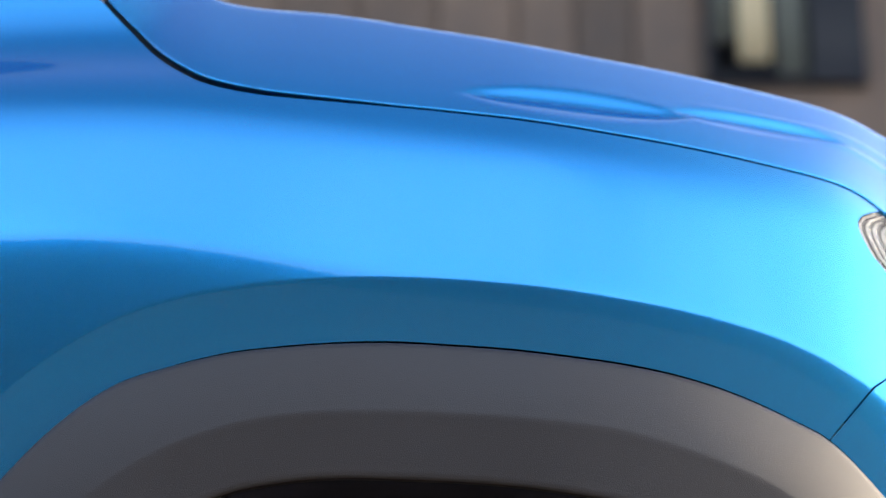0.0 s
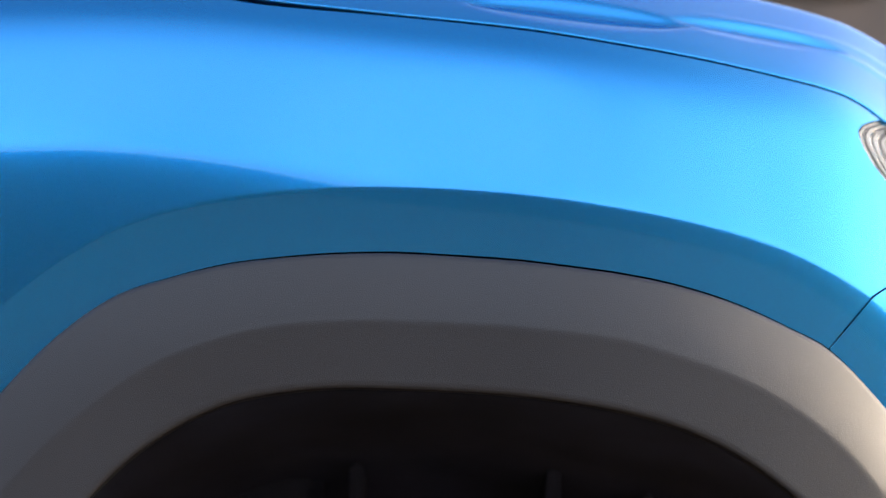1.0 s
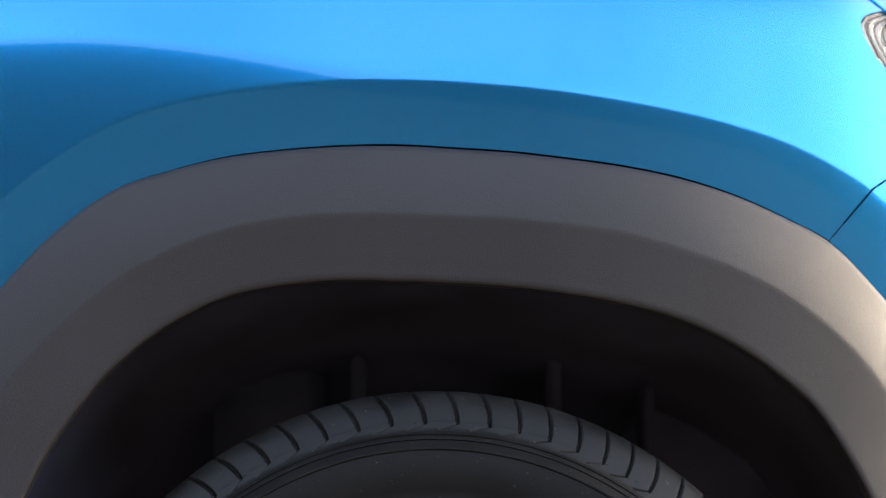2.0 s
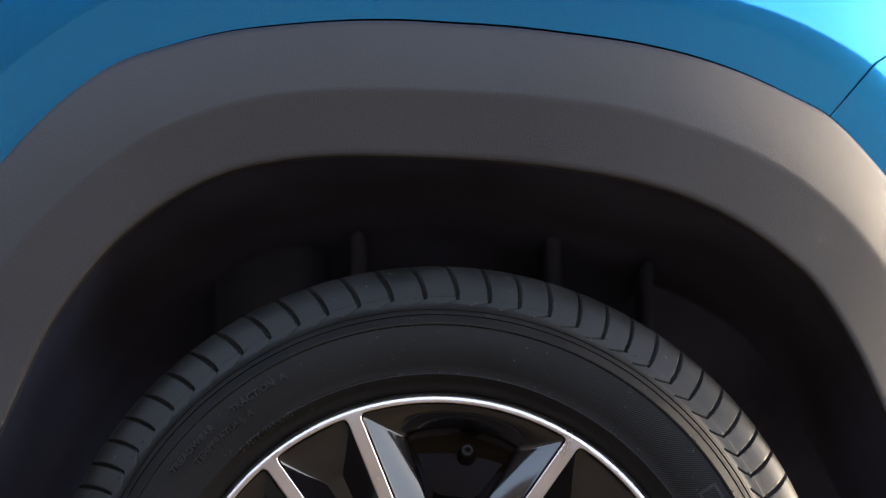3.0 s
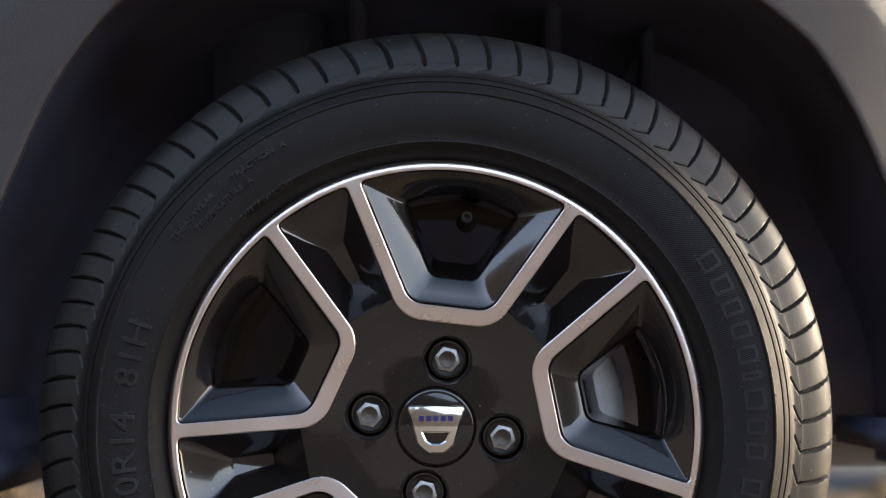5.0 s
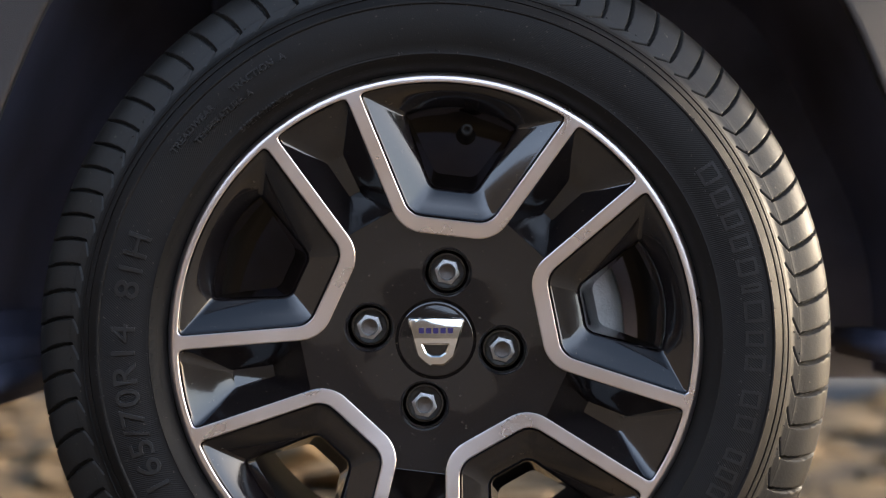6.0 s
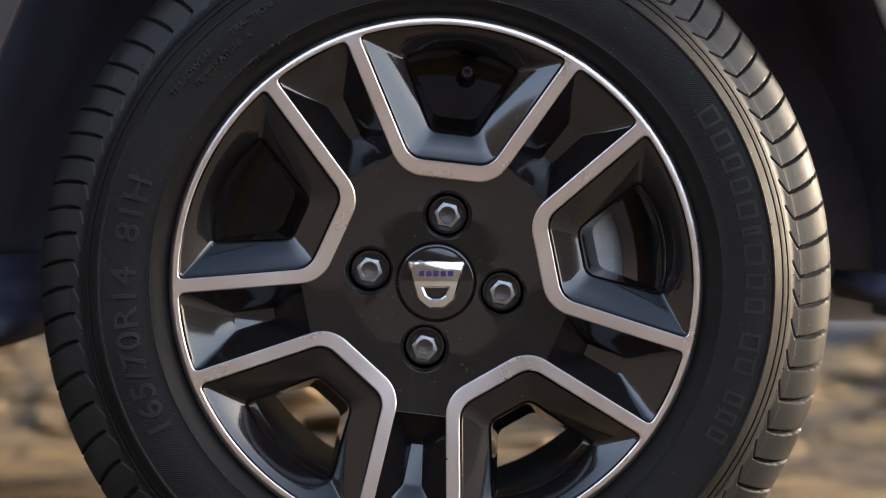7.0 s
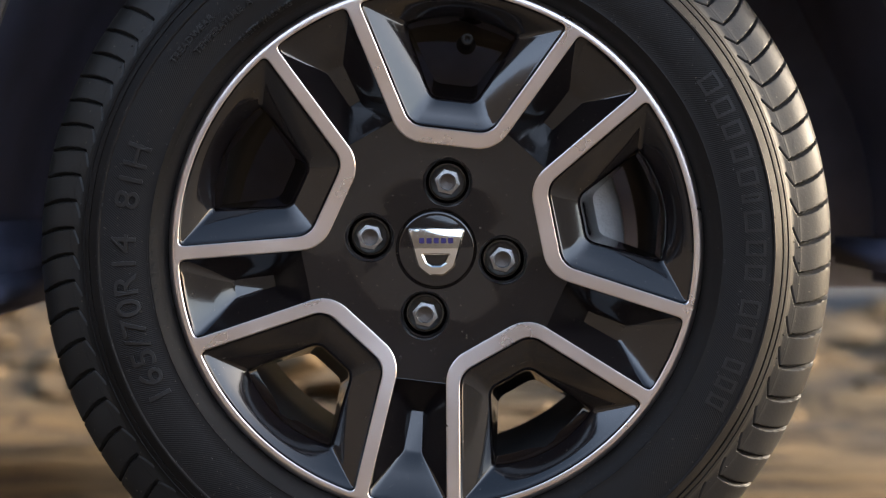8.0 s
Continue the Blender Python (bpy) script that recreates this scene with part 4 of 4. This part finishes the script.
# brake behind the spokes
bm = bmesh.new()
revolve(bm, ((0.03, 0.075), (0.065, 0.075), (0.068, 0.092), (0.118, 0.094), (0.119, 0.096), (0.119, 0.112), (0.06, 0.113)), 72)
part("brake_disc", bm, IRON_RECESS, wheel, "worn iron brake disc")
bm = bmesh.new()
revolve(bm, ((0.085, 0.082), (0.088, 0.074), (0.100, 0.069), (0.120, 0.066), (0.136, 0.068), (0.143, 0.075), (0.146, 0.090), (0.146, 0.130), (0.10, 0.135)), 20, 0, 0, -14, 26)
part("brake_caliper", bm, CAST, wheel, "grey cast brake caliper")


# ---- moulded lettering on the sidewall ----
def wall_depth(r):
    for (r0, d0), (r1, d1) in zip(prof, prof[1:]):
        if r0 <= r <= r1 and r1 > r0:
            return d0 + (d1 - d0) * (r - r0) / (r1 - r0)
    return -0.012


def bent(bm, R, a0, proud):
    """Lays flat geometry (x along, y up, z out) round the wheel, reading clockwise."""
    for v in bm.verts:
        r = R + v.co.y
        a = radians(a0) - v.co.x / R
        v.co = Vector((r * math.cos(a), wall_depth(r) + 0.0002 - v.co.z * proud, r * math.sin(a)))


def lettering(body, R, a0, size, width=1.0, mat=None, proud=1.0):
    cu = bpy.data.curves.new("letters", "FONT")
    cu.body, cu.size, cu.extrude, cu.space_character = body, size, 0.0015, 1.05
    cu.bevel_depth = 0.00018
    ob = new("letters", cu)
    me = ob.evaluated_get(bpy.context.evaluated_depsgraph_get()).to_mesh()
    b = bmesh.new()
    b.from_mesh(me)
    ob.to_mesh_clear()
    bpy.data.objects.remove(ob)
    bpy.data.curves.remove(cu)
    for v in b.verts:
        v.co.x *= width
    if size > 0.01:
        bmesh.ops.subdivide_edges(b, edges=[e for e in b.edges if e.calc_length() > 0.006], cuts=2)
    bent(b, R, a0, proud)
    return part("lettering", b, mat or LETTER, wheel, "moulded black rubber lettering", smooth=False)


def bars(spans, R, a0, h):
    """Plain raised bars in place of writing; spans are widths in metres, negative for spaces."""
    x = 0.0
    for w in spans:
        if w > 0:
            b = bmesh.new()
            box(b, x, 0, 0, x + w, h, 0.0006)
            bmesh.ops.subdivide_edges(b, edges=[e for e in b.edges if e.calc_length() > 0.004], cuts=2)
            bent(b, R, a0, 1.0)
            part("raised_bar", b, RUBBER, wheel, "raised rubber bar", smooth=False)
        x += abs(w)


lettering("165/70R14  81H", 0.2175, 209.5, 0.0245, 1.10)
lettering("TREADWEAR", 0.2310, 144.5, 0.0068, 1.05)
bars((0.004, -0.001, 0.004, -0.001, 0.004), 0.2310, 134.0, 0.0050)
lettering("TRACTION  A", 0.2310, 129.5, 0.0068, 1.05)
lettering("TEMPERATURE  A", 0.2215, 140.5, 0.0068, 0.98)
lettering("SAFETY WARNING", 0.2055, 133.0, 0.0052, 1.0)
rb = random.Random(7)
bars([w * (0.002 + 0.004 * rb.random()) for i in range(16) for w in (1, -0.25)], 0.2062, 118.0, 0.0030)
bars([w * (0.002 + 0.004 * rb.random()) for i in range(20) for w in (1, -0.25)], 0.2018, 131.5, 0.0026)
bars([w * (0.0012 + 0.002 * rb.random()) for i in range(26) for w in (1, -0.5)], 0.2030, 162.0, 0.0018)


def hollow_marks(spans, R, a0, h, t=0.0022):
    """Plain hollow shapes of the size of moulded capitals; negative spans are spaces."""
    x = 0.0
    for w in spans:
        if w > 0:
            b = bmesh.new()
            for bx in ((x, 0, x + t, h), (x + w - t, 0, x + w, h), (x + t, 0, x + w - t, t), (x + t, h - t, x + w - t, h)):
                box(b, bx[0], bx[1], 0, bx[2], bx[3], 0.0008)
            bmesh.ops.subdivide_edges(b, edges=[e for e in b.edges if e.calc_length() > 0.005], cuts=2)
            bent(b, R, a0, 1.0)
            part("raised_mark", b, LETTER, wheel, "raised hollow rubber mark", smooth=False)
        x += abs(w)


hollow_marks((0.013, -0.006, 0.012, -0.006, 0.011, -0.006, 0.011, -0.006, 0.012, -0.006, 0.006, -0.006, 0.015, -0.006, 0.011, -0.006, 0.011, -0.014, 0.012, -0.006, 0.011, -0.014, 0.009, -0.005, 0.009, -0.005, 0.009), 0.2235, 33.0, 0.0150)
bars((0.007, -0.002, 0.006, -0.002, 0.007, -0.002, 0.007, -0.002, 0.007, -0.002, 0.006, -0.002, 0.007), 0.2020, 192.0, 0.0070)
bars((0.006, -0.002, 0.005, -0.002, 0.006, -0.002, 0.006, -0.002, 0.006, -0.002, 0.005), 0.2020, -12.0 - 20, 0.0065)
# radial mould seams and vent pips
for a in range(0, 360, 15):
    b = bmesh.new()
    aa = a + rb.random() * 5
    box(b, -0.0003, 0, 0, 0.0003, 0.006, 0.0008)
    bent(b, 0.2045, aa, 1.0)
    part("mould_mark", b, RUBBER, wheel, smooth=False)
pip = bmesh.new()
bmesh.ops.create_uvsphere(pip, u_segments=6, v_segments=4, radius=0.0007)
pm = bpy.data.meshes.new("vent_pip")
pip.to_mesh(pm)
pip.free()
pm.materials.append(TREAD)
for i in range(150):
    a = 2 * math.pi * rb.random()
    r, d = (prof + SH)[rb.choice((7, 9, 12, 15, 17, 23, 25, 27))]
    o = new("vent_pip", pm)
    o.parent = wheel
    o.location = (r * math.cos(a), d - 0.0002, r * math.sin(a))

# ---- headlight ----
LENS = bpy.data.materials.new("clear_lamp_cover")
LENS.use_nodes = True
lb = LENS.node_tree.nodes["Principled BSDF"]
lb.inputs["Transmission Weight"].default_value, lb.inputs["Roughness"].default_value, lb.inputs["IOR"].default_value = 1.0, 0.01, 1.3
SATIN = material("satin_lamp_trim", (0.80, 0.80, 0.78), 0.38, 0.3, 0.3, 0.02, 700, 0.05, 20)
SMOKE = material("smoke_grey_lamp_trim", (0.035, 0.035, 0.04), 0.35, 0, 0.3, 0.02, 700, 0.05, 20)
lamp_edge = [(x, z) for x, z in LAMP]
hl = new("headlight")
hl.parent = car
hl["label"] = "clear headlight with chrome reflector ribs"
inner = list(reversed(lamp_edge))


def lamp_sheet(back, x_far, inset):
    rows = []
    for j in range(9):
        t = j / 8
        row = []
        for x, z in inner:
            cx, cz = 0.46, 0.885
            px, pz = x + (cx - x) * inset, z + (cz - z) * inset
            xx = px + (x_far - px) * t
            zz = pz + (cz - pz) * 0.0
            row.append((xx, side_y(xx, zz) + back, zz))
        rows.append(row)
    return rows


bm = bmesh.new()
sheet(bm, lamp_sheet(0.001, 0.60, 0.01))
part("lamp_cover", bm, LENS, hl, "clear polycarbonate cover")


def lamp_contour(share, back):
    """The lamp's edge drawn in towards its middle and set back."""
    pts = [(0.405, 0.800), (0.383, 0.822), *LAMP, (0.3643, 0.9037)]
    out = []
    for x, z in pts:
        px, pz = x + (0.47 - x) * share, z + (0.885 - z) * share
        out.append((px, side_y(px, pz) + back, pz))
    return out


# stepped bands from the edge inwards: black band for the gap's shade, pale trim, smoked band, then alternating
# reflector ribs
shares = (0.0, 0.010, 0.024, 0.056, 0.070, 0.086, 0.102, 0.120, 0.140, 0.162, 0.19, 0.23, 0.28, 0.36)
looks = (DARK, SATIN, SMOKE, SATIN, CHROME, SMOKE, SATIN, CHROME, SMOKE, SATIN, CHROME, SATIN, CHROME)
for k, (a, b, mat) in enumerate(zip(shares, shares[1:], looks)):
    base = 0.002 + 0.0022 * k
    bm = bmesh.new()
    sheet(bm, [lamp_contour(a, base + 0.0030), lamp_contour(a + (b - a) * 0.3, base), lamp_contour(a + (b - a) * 0.8, base + 0.0006), lamp_contour(b, base + 0.0052)])
    part("lamp_gap" if k == 0 else "reflector_rib", bm, mat, hl)
bm = bmesh.new()
sheet(bm, lamp_sheet(0.05, 0.60, 0.0))
part("lamp_bowl", bm, CHROME, hl, "chrome reflector bowl")

# ---- rest of the car, closed and plain ----
bm = bmesh.new()
rows = []
for x, y0 in ((-0.80, 0.0), (-1.6, -0.004), (-2.4, 0.0), (-2.75, 0.03), (-2.95, 0.15), (-3.05, 0.5), (-3.05, 0.9)):
    rows.append([(x, y0 + dy + (0.02 if z < 0.3 else 0), z) for dy, z in ((0.03, 0.24), (0.0, 0.32), (-0.012, 0.55), (-0.02, 0.80), (-0.01, 0.84), (0.03, 0.98), (0.09, 1.10))])
sheet(bm, rows)
part("side_panel", bm, PAINT, car, "metallic blue body side")
bm = bmesh.new()
rows = []
for x, z1, ins in ((-0.42, 1.14, 0.12), (-0.95, 1.46, 0.20), (-1.5, 1.52, 0.20), (-2.3, 1.50, 0.20), (-2.85, 1.36, 0.22), (-3.05, 1.08, 0.2)):
    rows.append([(x, 0.09, min(z1, 1.10)), (x, ins, z1 - 0.04), (x, ins + 0.12, z1), (x, 1.30 - ins, z1), (x, 1.42 - ins, z1 - 0.04), (x, 1.37, min(z1, 1.10))])
sheet(bm, rows)
part("cabin", bm, PAINT, car, "blue cabin and roof")
bm = bmesh.new()
rows = []
for x in (0.60, 0.2, -0.4, -1.5, -2.6, -3.05):
    rows.append([(x, 1.40, 0.24), (x, 1.44, 0.5), (x, 1.44, 0.8), (x, 1.38, 0.98), (x, 1.30 if x > -0.4 else 1.37, 1.10)])
sheet(bm, rows)
part("far_side_panel", bm, PAINT, car, "metallic blue body side")
bm = bmesh.new()
rows = []
for z, dx in ((0.26, -0.03), (0.40, 0.0), (0.70, 0.03), (0.86, 0.0), (0.98, -0.08), (1.06, -0.2)):
    rows.append([(0.60 + dx + 0.09 * math.sin(math.pi * i / 12), 0.28 + 1.0 * i / 12, z) for i in range(13)])
sheet(bm, rows)
part("nose", bm, PAINT, car, "blue front end")
for x, y in ((-2.42, 0.0), (-2.42, 1.40)):
    w2 = new("wheel")
    w2.parent = car
    w2.location = (x, y, HUB)
    w2.rotation_euler = (0, 0, math.pi if y > 1 else 0)
    for ch in list(wheel.children):
        if ch.name.split(".")[0] in ("tyre", "machined_face", "hub_face", "spoke_pocket", "spoke_recess", "rim_edge", "rim_barrel", "centre_cap"):
            c2 = ch.copy()
            scene.collection.objects.link(c2)
            c2.parent = w2
